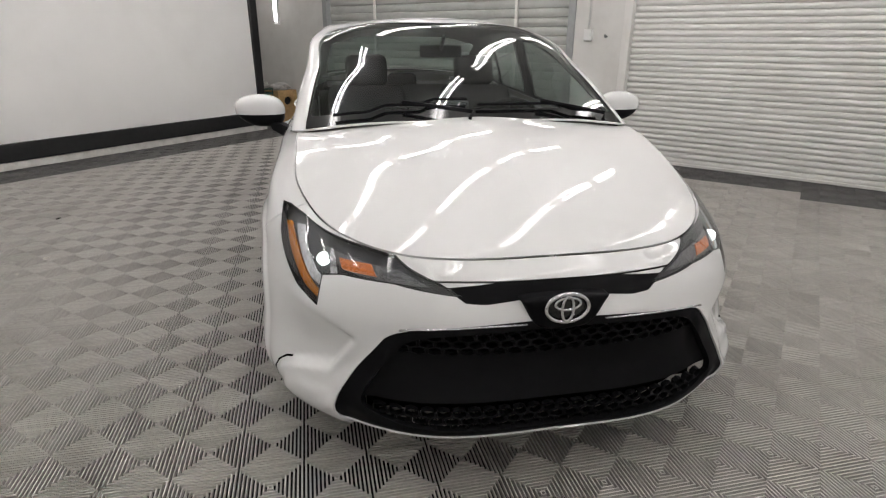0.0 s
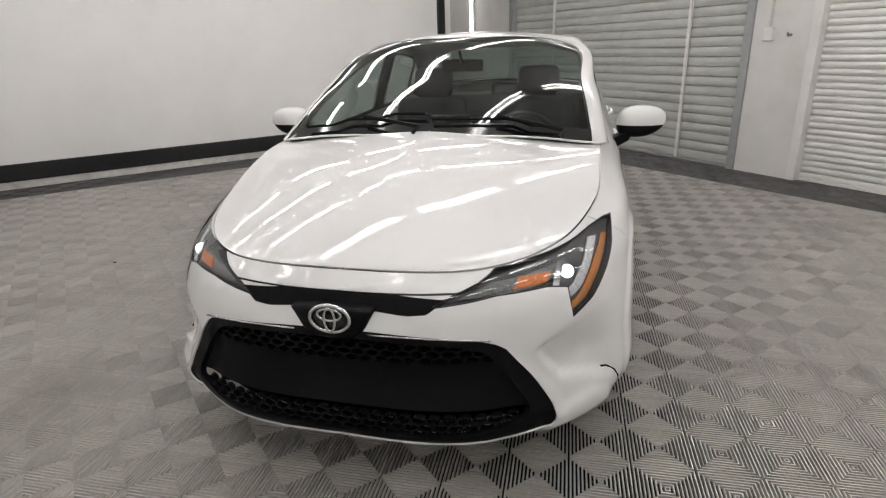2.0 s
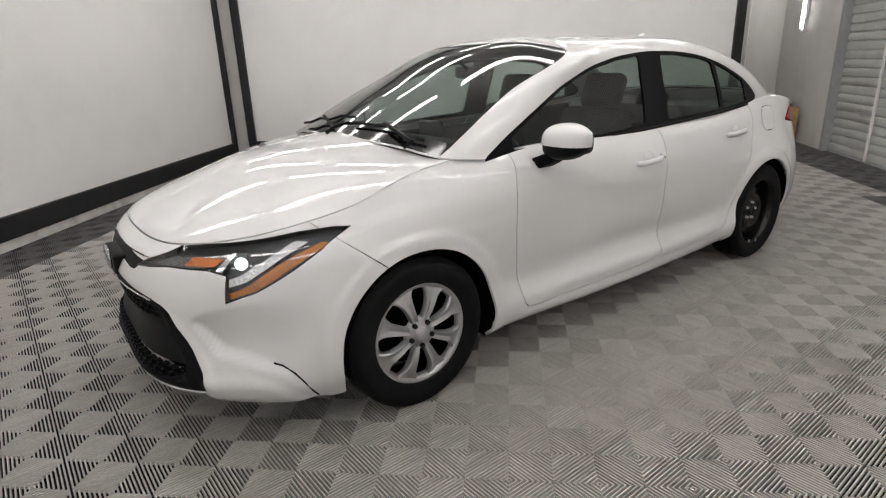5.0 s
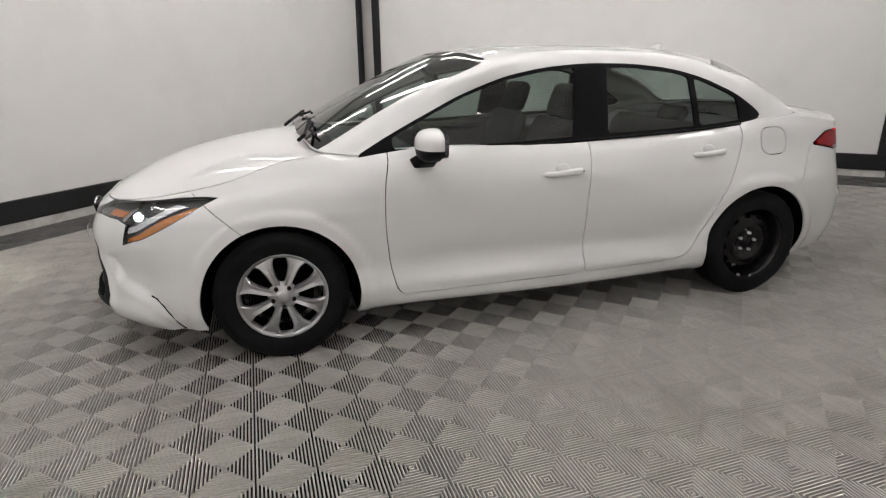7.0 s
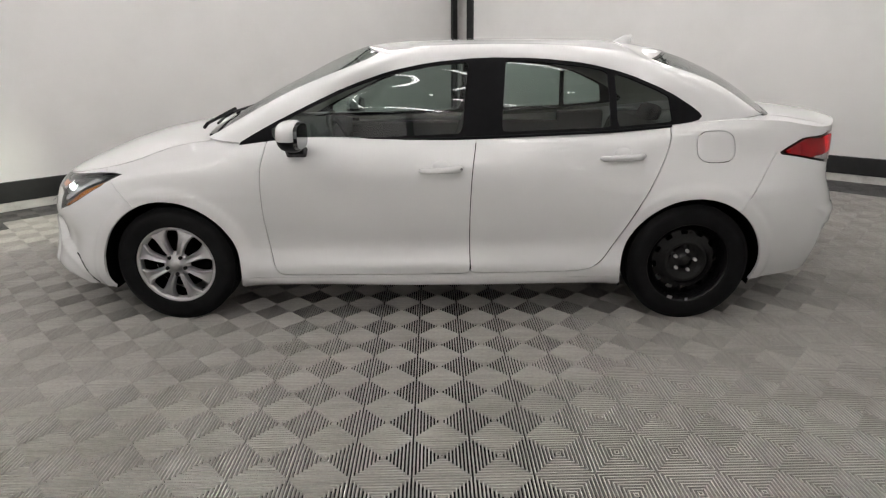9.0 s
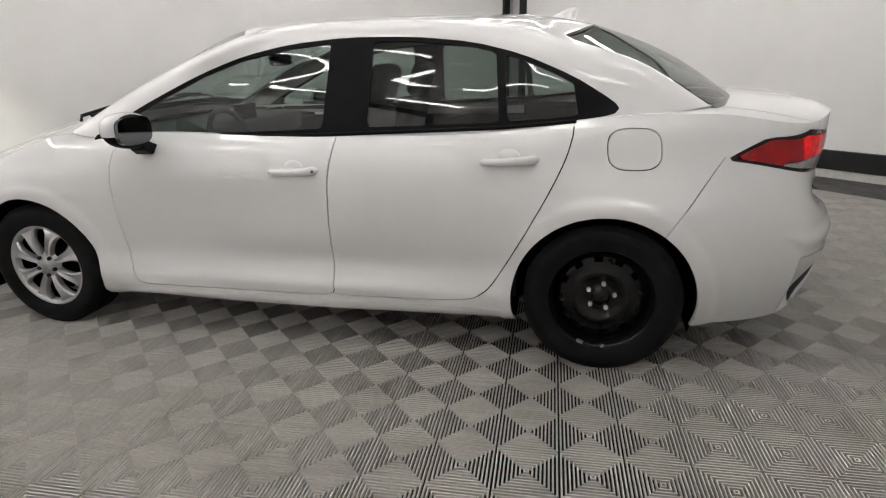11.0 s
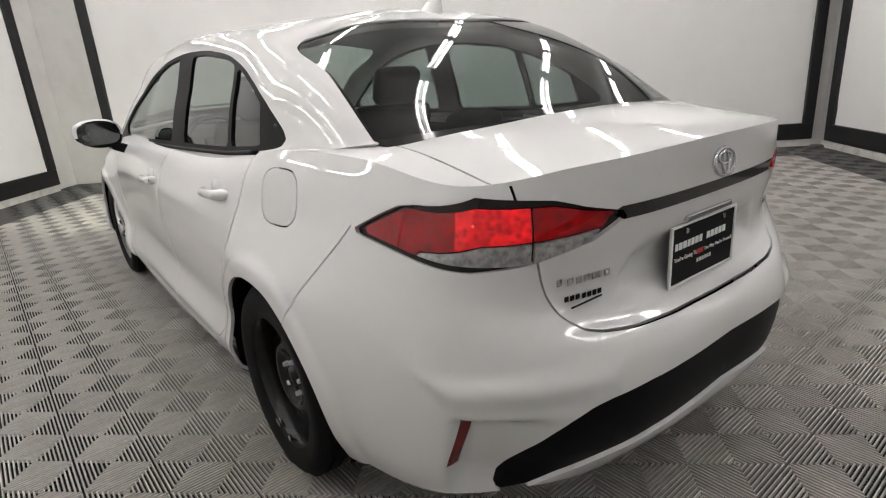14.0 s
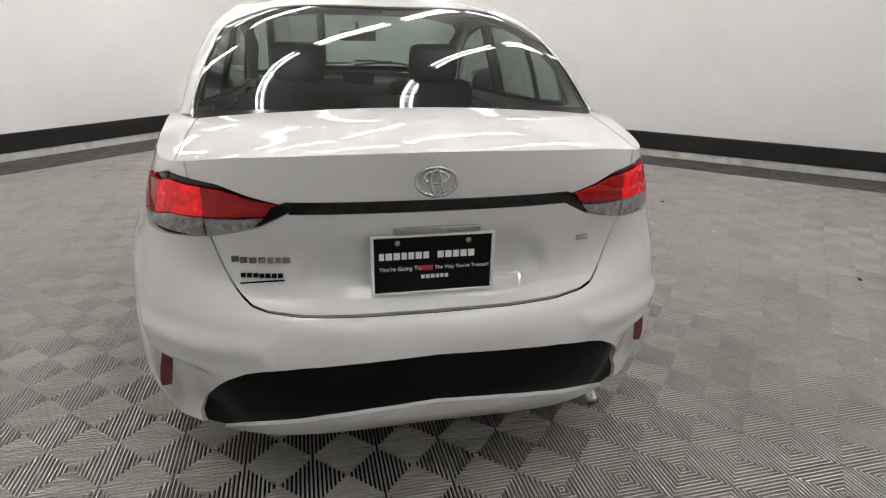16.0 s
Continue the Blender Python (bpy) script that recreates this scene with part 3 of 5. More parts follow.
COUNT = [max(6, int(math.ceil(d / (0.022 if 4 <= i <= 7 else 0.013)))) for i, d in enumerate(np.diff(TAU))]


def mirrored_ends(l, tau, n):
    """The curve with its ends running straight across the car's middle."""
    k = np.vstack([l[1] * (1, -1, 1), l, l[-2] * (1, -1, 1)])
    t = np.concatenate([[-tau[1]], tau, [2 * tau[-1] - tau[-2]]])
    out, par = hermite(k, t, [1, *n, 1])
    return out[1:-1], par[1:-1] - 1


curves = [mirrored_ends(l, TAU, COUNT) for l in LINES]
S_PAR = curves[0][1]
C = np.stack([c for c, _ in curves])                     # lines, columns, xyz
chord = np.concatenate([np.zeros((1, C.shape[1])), np.cumsum(np.linalg.norm(np.diff(C, axis=0), axis=2), axis=0)])
P, T_PAR = hermite(C, chord, [3, 16, 16, 12, 10, 8])
P = np.swapaxes(P, 0, 1)
P[0, :, 1] = P[-1, :, 1] = 0


# sculpted front corners and rear bumper ledge
def swell(P, centre, size, depth):
    d = (((P - np.array(centre)) / np.array(size)) ** 2).sum(-1)
    return depth * np.exp(-d)[..., None]


ds_, dt_ = np.gradient(P, axis=0), np.gradient(P, axis=1)
N_ = np.cross(dt_, ds_)
N_ /= np.linalg.norm(N_, axis=-1, keepdims=True) + 1e-12


def smooth_step(v):
    v = np.clip(v, 0, 1)
    return v * v * (3 - 2 * v)


def facet(P, along, outline, edge, squeeze=1.0):
    """How far a place lies inside an outline drawn on the skin, 0 at its border to 1 past the edge's width."""
    flat = np.stack([along.ravel() * squeeze, P[..., 2].ravel()], 1)
    return smooth_step(-sdf(flat, np.array(outline, float) * (squeeze, 1)) / edge).reshape(along.shape)


round_front, round_rear = P[..., 0] + P[..., 1], P[..., 0] - P[..., 1]
# the sunk side of the front bumper, behind the fin along the grille and over the lip
FRONT_SINK = [(-1.565, .513), (-1.46, .548), (-1.345, .572), (-1.10, .60), (-.80, .60), (-.80, .19), (-.955, .185), (-1.02, .27), (-1.075, .315), (-1.156, .343), (-1.28, .372), (-1.42, .392)]
sink = facet(P, round_front, FRONT_SINK, 0.03) * smooth_step((.60 - P[..., 2]) / .17) * np.where(P[..., 0] < -1.2, smooth_step((-.93 - round_front) / .30), 0)
fin = facet(P, round_front, [(-1.75, .56), (-1.60, .52), (-1.44, .385), (-1.40, .26), (-1.62, .26), (-1.72, .42)], 0.05) * np.where(P[..., 0] < -1.2, 1, 0)
lip = facet(P, round_front, [(-1.52, .33), (-1.25, .345), (-1.12, .31), (-.99, .21), (-1.0, .10), (-1.52, .10)], 0.05) * np.where(P[..., 0] < -1.2, 1, 0)
# the rear corner: a sunk face holding the reflector, under a ledge
REAR_SINK = [(1.335, .497), (1.45, .492), (1.62, .488), (1.78, .47), (1.78, .20), (1.30, .20), (1.312, .34)]
sink_r = facet(P, round_rear, REAR_SINK, 0.03, 0.4) * np.where(P[..., 0] > 1.6, smooth_step((1.74 - round_rear) / .28) * smooth_step((P[..., 2] - .24) / .07), 0)
ledge = facet(P, round_rear, [(1.20, .60), (1.9, .60), (1.9, .50), (1.34, .50)], 0.05) * np.where(P[..., 0] > 1.6, 1, 0)
flare = 0
for x0 in (-1.35, 1.35):
    r_ = np.hypot(P[..., 0] - x0, P[..., 2] - .305)
    flare = flare + smooth_step((.435 - r_) / .03) * smooth_step((P[..., 2] - .08) / .1)
flare = np.clip(flare, 0, 1) * (P[..., 1] > .5)
P = P + N_ * (-0.034 * sink + 0.010 * fin + 0.012 * lip - 0.036 * sink_r + 0.010 * ledge + 0.008 * flare)[..., None]
P = P + N_ * (swell(P, (0, .87, .43), (.85, .2, .06), -0.012) + swell(P, (.05, .87, .315), (.85, .2, .03), 0.010) + swell(P, (0, .86, .222), (.92, .2, .024), 0.026) + swell(P, (1.35, .88, .69), (.42, .2, .03), 0.006) + swell(P, (-1.35, .88, .69), (.40, .2, .03), 0.006))
side = grid_sheet(P, S_PAR, T_PAR)


def near_st(points):
    """Running numbers of the surface nearest to places on it."""
    return [side.st[np.argmin(((side.co - np.array(p)) ** 2).sum(1))] for p in points]


SCALE = np.array([0.36, 0.13])


def st_poly(sheet, points, times=1):
    return sdf(sheet.st * SCALE, rounded(np.array(near_st(points)) * SCALE, times))


def xz(sheet, poly, times=2):
    return sdf(sheet.co[:, (0, 2)], rounded(poly, times))


def yz(sheet, poly, times=2):
    return sdf(sheet.co[:, 1:3], rounded(poly, times))


# wheel arches
rest = side
ARCH_R, WHEEL_Z, AXLE = 0.362, 0.312, 1.35
for x0 in (-AXLE, AXLE):
    _, rest = rest.split(np.hypot(rest.co[:, 0] - x0, rest.co[:, 2] - 0.305) - ARCH_R)

# lamps and grille out of the front and rear
HEAD = [(-2.190, .27, .648), (-2.12, .45, .668), (-2.03, .60, .672), (-2.008, .66, .668), (-2.02, .672, .574), (-1.93, .74, .612), (-1.80, .782, .680), (-1.70, .80, .732), (-1.58, .795, .793), (-1.64, .768, .796), (-1.75, .715, .788), (-1.88, .648, .770), (-2.0, .55, .758), (-2.08, .455, .747), (-2.12, .41, .715), (-2.165, .33, .682)]
head, rest = rest.split(st_poly(rest, HEAD, 0))
TAIL = [(1.76, .775, .872), (1.95, .71, .955), (2.08, .63, .962), (2.18, .50, .952), (2.235, .35, .905), (2.24, .33, .89), (2.21, .42, .842), (2.17, .545, .805), (2.09, .665, .81), (1.95, .735, .842)]
tail, rest = rest.split(st_poly(rest, TAIL, 0))
front_z = rest.co[:, 0] < -1.7
STRIP = [(-.1, .702), (.15, .700), (.25, .690), (.33, .684), (.275, .646), (.22, .642), (.12, .652), (-.1, .652)]
f = yz(rest, STRIP, 0)
strip, rest = rest.split(np.where(rest.co[:, 0] < -1.7, f, 1))
GRILLE = [(-.1, .598), (.12, .598), (.47, .570), (.56, .46), (.655, .31), (.645, .25), (.54, .225), (.3, .227), (-.1, .230)]
f = yz(rest, GRILLE, 2)
grille, rest = rest.split(np.where(rest.co[:, 0] < -1.7, f, 1))
BLACK_BAND = [(-.1, .536), (.3, .524), (.46, .498), (.54, .452), (.60, .362), (.640, .275), (.628, .248), (.565, .25), (.45, .312), (.25, .372), (-.1, .395)]
f = yz(rest, BLACK_BAND, 1)
band, rest = rest.split(np.where(rest.co[:, 0] > 1.7, f, 1))
REAR_STRIP = [(-.1, .912), (.36, .915), (.36, .885), (-.1, .882)]
f = yz(rest, REAR_STRIP, 0)
rear_strip, rest = rest.split(np.where(rest.co[:, 0] > 1.9, f, 1))
REFLECT = [(2.097, .724, .478), (2.120, .699, .478), (2.084, .714, .345), (2.064, .737, .345)]
reflector, rest = rest.split(st_poly(rest, REFLECT, 0))
SLOT = [(-1.915, .765, .345), (-1.885, .78, .336), (-1.855, .795, .316), (-1.83, .81, .285), (-1.808, .82, .245), (-1.79, .828, .205)]

# panels
GAP = 0.0024


def carve(sheet, fn, gap=GAP):
    inside, o = sheet.split(fn(sheet) + gap)
    _, out = o.split(fn(o) - gap)
    return inside, out


DOOR_F = [(-.80, 1.3), (-.815, .94), (-.848, .80), (-.852, .60), (-.835, .42), (-.812, .31), (-.79, .272), (-.74, .262), (.0, .268), (.205, .272), (.214, .30), (.210, .45), (.212, .62), (.222, .8), (.246, .97), (.26, 1.3)]
DOOR_R = [(.2465, 1.3), (.246, .97), (.222, .8), (.212, .62), (.210, .45), (.214, .30), (.222, .274), (.5, .278), (.76, .284), (.84, .30), (.90, .345), (.96, .44), (1.06, .62), (1.14, .77), (1.19, .88), (1.215, .98), (1.22, 1.3)]
door_f, rest = carve(rest, lambda s: xz(s, DOOR_F, 1))
door_r, rest = carve(rest, lambda s: xz(s, DOOR_R, 1))
fuel, rest = carve(rest, lambda s: xz(s, [(1.335, .985), (1.53, .985), (1.54, .835), (1.345, .835)], 3), 0.002)
bumper_f, rest = carve(rest, lambda s: np.where(s.co[:, 0] < -1.2, (s.co[:, 0] + 1.64 - (0.755 - s.co[:, 2]) * 1.18), 1.0) + np.where((s.co[:, 2] > .81) & (s.co[:, 1] > .5), 3.0, 0))
lid_line = lambda s: np.where(s.co[:, 0] > 1.5, yz(s, [(-.2, 1.2), (.60, 1.2), (.575, .96), (.54, .84), (.515, .74), (.485, .68), (.44, .645), (.3, .632), (-.2, .628)], 1), 1.0)
lid, rest = carve(rest, lid_line)
bumper_r, rest = carve(rest, lambda s: np.where(s.co[:, 0] > 1.2, 1.565 + (s.co[:, 2] - 0.60) * 0.72 - s.co[:, 0], 1.0) + np.where(s.co[:, 2] > .885, 0.5, 0))
bonnet_nose, bumper_f = carve(bumper_f, lambda s: np.where((s.co[:, 1] < .5), .698 - s.co[:, 2] + 0 * s.co[:, 0], 1.0))
rocker, rest = carve(rest, lambda s: np.where((np.abs(s.co[:, 0]) < 1.2), s.co[:, 2] - 0.25, 1.0), 0.0005)
fender, quarter = rest.split(rest.co[:, 0] - 0.1)

for sgn, tag in ((-1, "left"), (1, "right")):
    def go(s):
        return s.flipped() if sgn < 0 else s
    panel("front_fender", go(fender), PAINT, car)
    panel("rear_quarter", go(quarter), PAINT, car)
    panel("rocker_panel", go(rocker), PAINT, car)
    df = panel("front_door", go(door_f), PAINT, car)
    dr = panel("rear_door", go(door_r), PAINT, car)
    slot = []
    for p in SLOT:
        d2 = ((side.co - np.array(p)) ** 2).sum(1)
        near = np.argsort(d2)[:8]
        wt = 1 / (d2[near] + 2e-5)
        slot.append((side.co[near] * wt[:, None]).sum(0) / wt.sum())
    # A black bar laid on the skin stands for the shade in the slot.
    bm = bmesh.new()
    tube(bm, [(p[0], sgn * p[1], p[2]) for p in slot], 0.0036, 8)
    part("slot_shade_bar", bm, LINER, car, "narrow black bar for the shade in the bumper side's slot", smooth=True)
    panel("rear_reflector", go(reflector.moved(-0.002)), DARK_RED, car, "dark red reflector strip")
    if sgn < 0:
        panel("fuel_flap", go(fuel), PAINT, car)
    else:
        panel("rear_quarter_skin", go(fuel), PAINT, car)

bf = panel("front_bumper", bumper_f.both(), PAINT, car)
panel("bonnet_nose", bonnet_nose.both(), PAINT, car)
br = panel("rear_bumper", bumper_r.both(), PAINT, car)
panel("upper_grille_strip", strip.moved(-0.004).both(), TRIM, bf, "black plastic strip between the headlamps")
panel("bumper_insert", band.moved(-0.012).both(), TRIM, br, "black plastic insert", flange=0.004)
panel("lamp_bar", rear_strip.moved(0.002).both(), GLOSS_BLACK, car, "gloss black bar between the tail lamps")

# grille: surround, net and dark opening behind
MESH = [(-.1, .568), (.12, .570), (.425, .548), (.50, .46), (.58, .345), (.565, .305), (.44, .264), (.2, .256), (-.1, .254)]
opening, surround = grille.split(yz(grille, MESH, 2))
gr = panel("grille_surround", surround.moved(-0.006).both(), TRIM, bf, "matt black grille surround", flange=0.02)
hole = Sheet(opening.co + (0.10, 0, 0), opening.nor, opening.st, opening.faces)
panel("grille_backing", hole.both(), LINER, bf, flange=0)


def opening_x(y, z):
    i = np.argmin((opening.co[:, 1] - abs(y)) ** 2 + (opening.co[:, 2] - z) ** 2)
    return opening.co[i, 0] + 0.016, math.hypot(opening.co[i, 1] - abs(y), opening.co[i, 2] - z)


nets = {True: bmesh.new(), False: bmesh.new()}
poly = rounded(MESH, 2)
A = 0.0225
for row in range(-1, 16):
    for col in range(-17, 18):
        yc, zc = (col + 0.5 * (row % 2)) * A * 2.0, 0.245 + row * A * 0.95
        if sdf(np.array([[abs(yc), zc]]), poly)[0] > -0.004:
            continue
        mid = 0.33 < zc < 0.50
        if mid:
            continue
        bm = nets[zc > .4]
        ring = []
        for inner in (1.0, 0.80 if not mid else 0.9):
            for k in range(6):
                a = radians(60 * k + 30)
                y, z = yc + A * 1.13 * inner * math.cos(a), zc + A * 0.64 * inner * math.sin(a)
                x, _ = opening_x(y, z)
                ring.append(bm.verts.new((x + (0.012 if mid else 0), y, z)))
        deep = [bm.verts.new(v.co + Vector((0.022, 0, 0))) for v in ring[6:]]
        for k in range(6):
            n = (k + 1) % 6
            bm.faces.new((ring[k], ring[n], ring[6 + n], ring[6 + k]))
            bm.faces.new((ring[6 + k], ring[6 + n], deep[n], deep[k]))
for bm in nets.values():
    part("grille_net", bm, TRIM, gr, "black honeycomb grille net")
mid_panel = opening.split(np.abs(opening.co[:, 2] - .415) - 0.082)[0]
panel("grille_middle", Sheet(mid_panel.co + (0.03, 0, 0), mid_panel.nor, mid_panel.st, mid_panel.faces).both(), TRIM, gr, "smooth black grille middle", flange=0.01)
bm = bmesh.new()
for z in (0.36, 0.39, 0.42, 0.45, 0.48):
    tube(bm, [(opening_x(y, z)[0] + 0.05, y, z) for y in np.linspace(-.44, .44, 15)], 0.006, 6)
part("radiator_slats", bm, LINER, gr)


def torus(bm, R, r, m, sx=1.0, sy=1.0, n=40, k=8):
    rings = []
    for i in range(n):
        a = i * math.tau / n
        c = Vector((R * sx * math.cos(a), R * sy * math.sin(a), 0))
        d = Vector((math.cos(a), math.sin(a), 0))
        rings.append([bm.verts.new(m @ (c + d * (r * math.cos(b)) + Vector((0, 0, r * math.sin(b))))) for b in (j * math.tau / k for j in range(k))])
    for i in range(n):
        a, b = rings[i], rings[(i + 1) % n]
        for j in range(k):
            bm.faces.new((a[j], b[j], b[(j + 1) % k], a[(j + 1) % k]))


def emblem(name, m, parent, back):
    """A plain oval badge of crossed rings."""
    bm = bmesh.new()
    torus(bm, 0.062, 0.0062, m, 1.0, 0.68)
    torus(bm, 0.036, 0.0050, m @ Matrix.Translation((0, 0.013, 0.001)), 1.02, 0.5)
    torus(bm, 0.036, 0.0050, m @ Matrix.Translation((0, -0.002, 0.002)), 0.46, 1.02)
    part(name, bm, CHROME, parent, "chrome oval badge", smooth=True)
    if back:
        bm = bmesh.new()
        bmesh.ops.create_uvsphere(bm, u_segments=32, v_segments=12, radius=1.0, matrix=m @ Matrix.Translation((0, 0, -0.006)) @ Matrix.Diagonal((0.062, 0.043, 0.006, 1)))
        part("badge_back", bm, GLOSS_BLACK, parent, smooth=True)


face_front = Matrix(((0, 0, -1, 0), (-1, 0, 0, 0), (0, 1, 0, 0), (0, 0, 0, 1)))
outline = rounded([(-.135, .668), (.135, .668), (.118, .642), (.095, .595), (.07, .572), (0, .564), (-.07, .572), (-.095, .595), (-.118, .642)], 2)
bm = bmesh.new()
tiers = [[bm.verts.new((-2.225 - d, y * k, .622 + (z - .622) * k)) for y, z in outline] for k, d in ((1.0, 0), (1.0, .034), (.95, .043), (.80, .047))]
for a_, b_ in zip(tiers, tiers[1:]):
    for i in range(len(a_)):
        bm.faces.new((a_[i], a_[(i + 1) % len(a_)], b_[(i + 1) % len(a_)], b_[i]))
bm.faces.new(tiers[-1])
part("badge_mount", bm, TRIM, bf, "black shield shaped badge mount", smooth=True)
emblem("front_badge", Matrix.Translation((-2.276, 0, .636)) @ face_front, bf, True)
for sg in (-1, 1):
    bm = bmesh.new()
    tube(bm, [(opening_x(y, .56)[0] - 0.030, sg * y, .599 - 0.022 * (y / .47) ** 2) for y in np.linspace(.115, .46, 12)], 0.0028, 6)
    part("grille_line", bm, CHROME, bf, "thin chrome line over the grille", smooth=True)

# lamps
for sgn in (-1, 1):
    def go(s):
        return s.flipped() if sgn < 0 else s
    hl = panel("headlamp", go(head.moved(-0.028)), BEZEL, car, "lit headlamp with a clear lens and amber edge", flange=0)
    lens = panel("lens", go(head), LENS_CLEAR, hl, "clear lens", flange=0)
    lens.visible_shadow = False
    rim = head.split(st_poly(head, HEAD, 0) + 0.006)[1]
    panel("rim", go(rim.moved(-0.001)), TRIM, hl, flange=0.02)
    AMB = [(-2.015, .668, .582), (-1.93, .738, .618), (-1.80, .78, .685), (-1.66, .795, .758), (-1.70, .775, .77), (-1.85, .745, .69), (-1.95, .71, .632), (-2.02, .665, .602)]
    amb = head.split(st_poly(head, AMB, 0))[0]
    panel("amber_marker", go(amb.moved(-0.022)), AMBER, hl, "amber side marker", flange=0.006)
    WING = [(-2.15, .36, .668), (-2.05, .56, .682), (-1.99, .63, .70), (-1.93, .67, .715), (-1.92, .655, .735), (-2.0, .575, .722), (-2.1, .44, .70)]
    wing = head.split(st_poly(head, WING, 0))[0]
    panel("light_guide", go(wing.moved(-0.014)), GUIDE, hl, "clear ribbed light guide", flange=0.006)
    TURN = [(-2.085, .50, .682), (-2.02, .60, .688), (-1.985, .615, .715), (-2.05, .52, .708)]
    turn = head.split(st_poly(head, TURN, 0))[0]
    panel("turn_signal", go(turn.moved(-0.010)), TURN_LIT, hl, "amber turn signal", flange=0.004)
    EDGE = [(-2.01, .655, .622), (-1.95, .70, .648), (-1.86, .735, .70), (-1.74, .755, .772), (-1.78, .735, .778), (-1.885, .715, .712), (-1.955, .685, .672), (-2.01, .65, .645)]
    panel("running_light", go(head.split(st_poly(head, EDGE, 0))[0].moved(-0.016)), CLEAR_REFLECTOR, hl, "silver bent running light", flange=0.006)
    VEE = [(-2.005, .628, .668), (-1.965, .64, .720), (-1.94, .64, .742), (-1.955, .628, .742), (-1.985, .618, .715), (-2.02, .61, .674)]
    panel("divider", go(head.split(st_poly(head, VEE, 0))[0].moved(-0.008)), CHROME, hl, "chrome divider", flange=0.006)
    for (x, y, z, r) in ((-1.955, .668, .698, 0.021), (-1.945, .664, .672, 0.017)):
        bm = bmesh.new()
        bmesh.ops.create_uvsphere(bm, u_segments=20, v_segments=12, radius=r, matrix=Matrix.Translation((x + 0.012, sgn * (y - 0.012), z)))
        part("projector", bm, HEAD_GLOW if r > .02 else CLEAR_REFLECTOR, hl, "round lit projector" if r > .02 else "ribbed clear reflector", smooth=True)
    tl = panel("tail_lamp", go(tail.moved(-0.012)), GLOSS_BLACK, car, "lit red tail lamp with a clear lower part", flange=0)
    TAIL_INNER = [(1.80, .765, .873), (1.95, .712, .938), (2.08, .63, .944), (2.18, .50, .935), (2.222, .37, .903), (2.21, .40, .868), (2.205, .43, .848), (2.165, .548, .815), (2.09, .665, .82), (1.95, .735, .852)]
    inner = tail.split(st_poly(tail, TAIL_INNER, 0))[0]
    low = lambda s: st_poly(s, [(1.93, .745, .80), (1.99, .71, .853), (2.10, .64, .862), (2.2, .45, .868), (2.3, .3, .872), (2.25, .4, .76), (2.1, .68, .74)], 0)
    clear, red = carve(inner, low, 0.002)
    ro, ri = carve(red, lambda s: np.where(s.co[:, 0] > 1.9, .545 - s.co[:, 1], 1.0), 0.003)
    co_, ci_ = carve(clear, lambda s: .545 - s.co[:, 1], 0.003)
    glow, ro = ro.split(sdf(ro.st * SCALE, (np.array(near_st([(2.05, .67, .985), (2.205, .46, .985), (2.205, .46, .85), (2.06, .685, .845)])) * SCALE)))
    for s_, m_, n_ in ((ro, RED_LENS, "red_lens"), (ri, RED_LENS, "red_lens"), (glow, RED_GLOW, "lit_lens"), (co_, TAIL_CLEAR, "reverse_lens"), (ci_, TAIL_CLEAR, "reverse_lens")):
        panel(n_, go(s_.moved(0.001)), m_, tl, flange=0.008)
    for bx, by, bz, br_ in ((2.085, .65, .912, .006), (2.075, .66, .897, .004), (2.14, .58, .905, .004)):
        i = np.argmin(((tail.co - (bx, by, bz)) ** 2).sum(1))
        c_ = tail.co[i] - tail.nor[i] * 0.004
        bm = bmesh.new()
        bmesh.ops.create_uvsphere(bm, u_segments=14, v_segments=8, radius=br_, matrix=Matrix.Translation((c_[0], sgn * c_[1], c_[2])))
        part("bulb", bm, BULB, tl, "bright red lit bulb", smooth=True)
    cover = panel("lens_cover", go(inner.moved(0.003)), LENS_CLEAR, tl, flange=0)
    cover.visible_shadow = False

# bonnet and boot lid
G0 = np.array([-1.235, 0, .992, -1.205, .50, .984, -1.145, .738, .955, -.55, .770, .905, .25, .778, .925, .95, .768, .95, 1.42, .736, 1.005, 1.73, .64, 1.045, 1.84, .44, 1.058, 1.90, 0, 1.065]).reshape(-1, 3)
L6, L6S = C[-1], S_PAR


def centre_z(x):
    return np.interp(x, (-2.17, -2.1, -2.03, -1.9, -1.78, -1.6, -1.43, -1.2, 1.9, 2.05, 2.18, 2.27), (.745, .788, .825, .882, .925, .968, .997, 1.02, 1.085, 1.07, 1.052, 1.03))


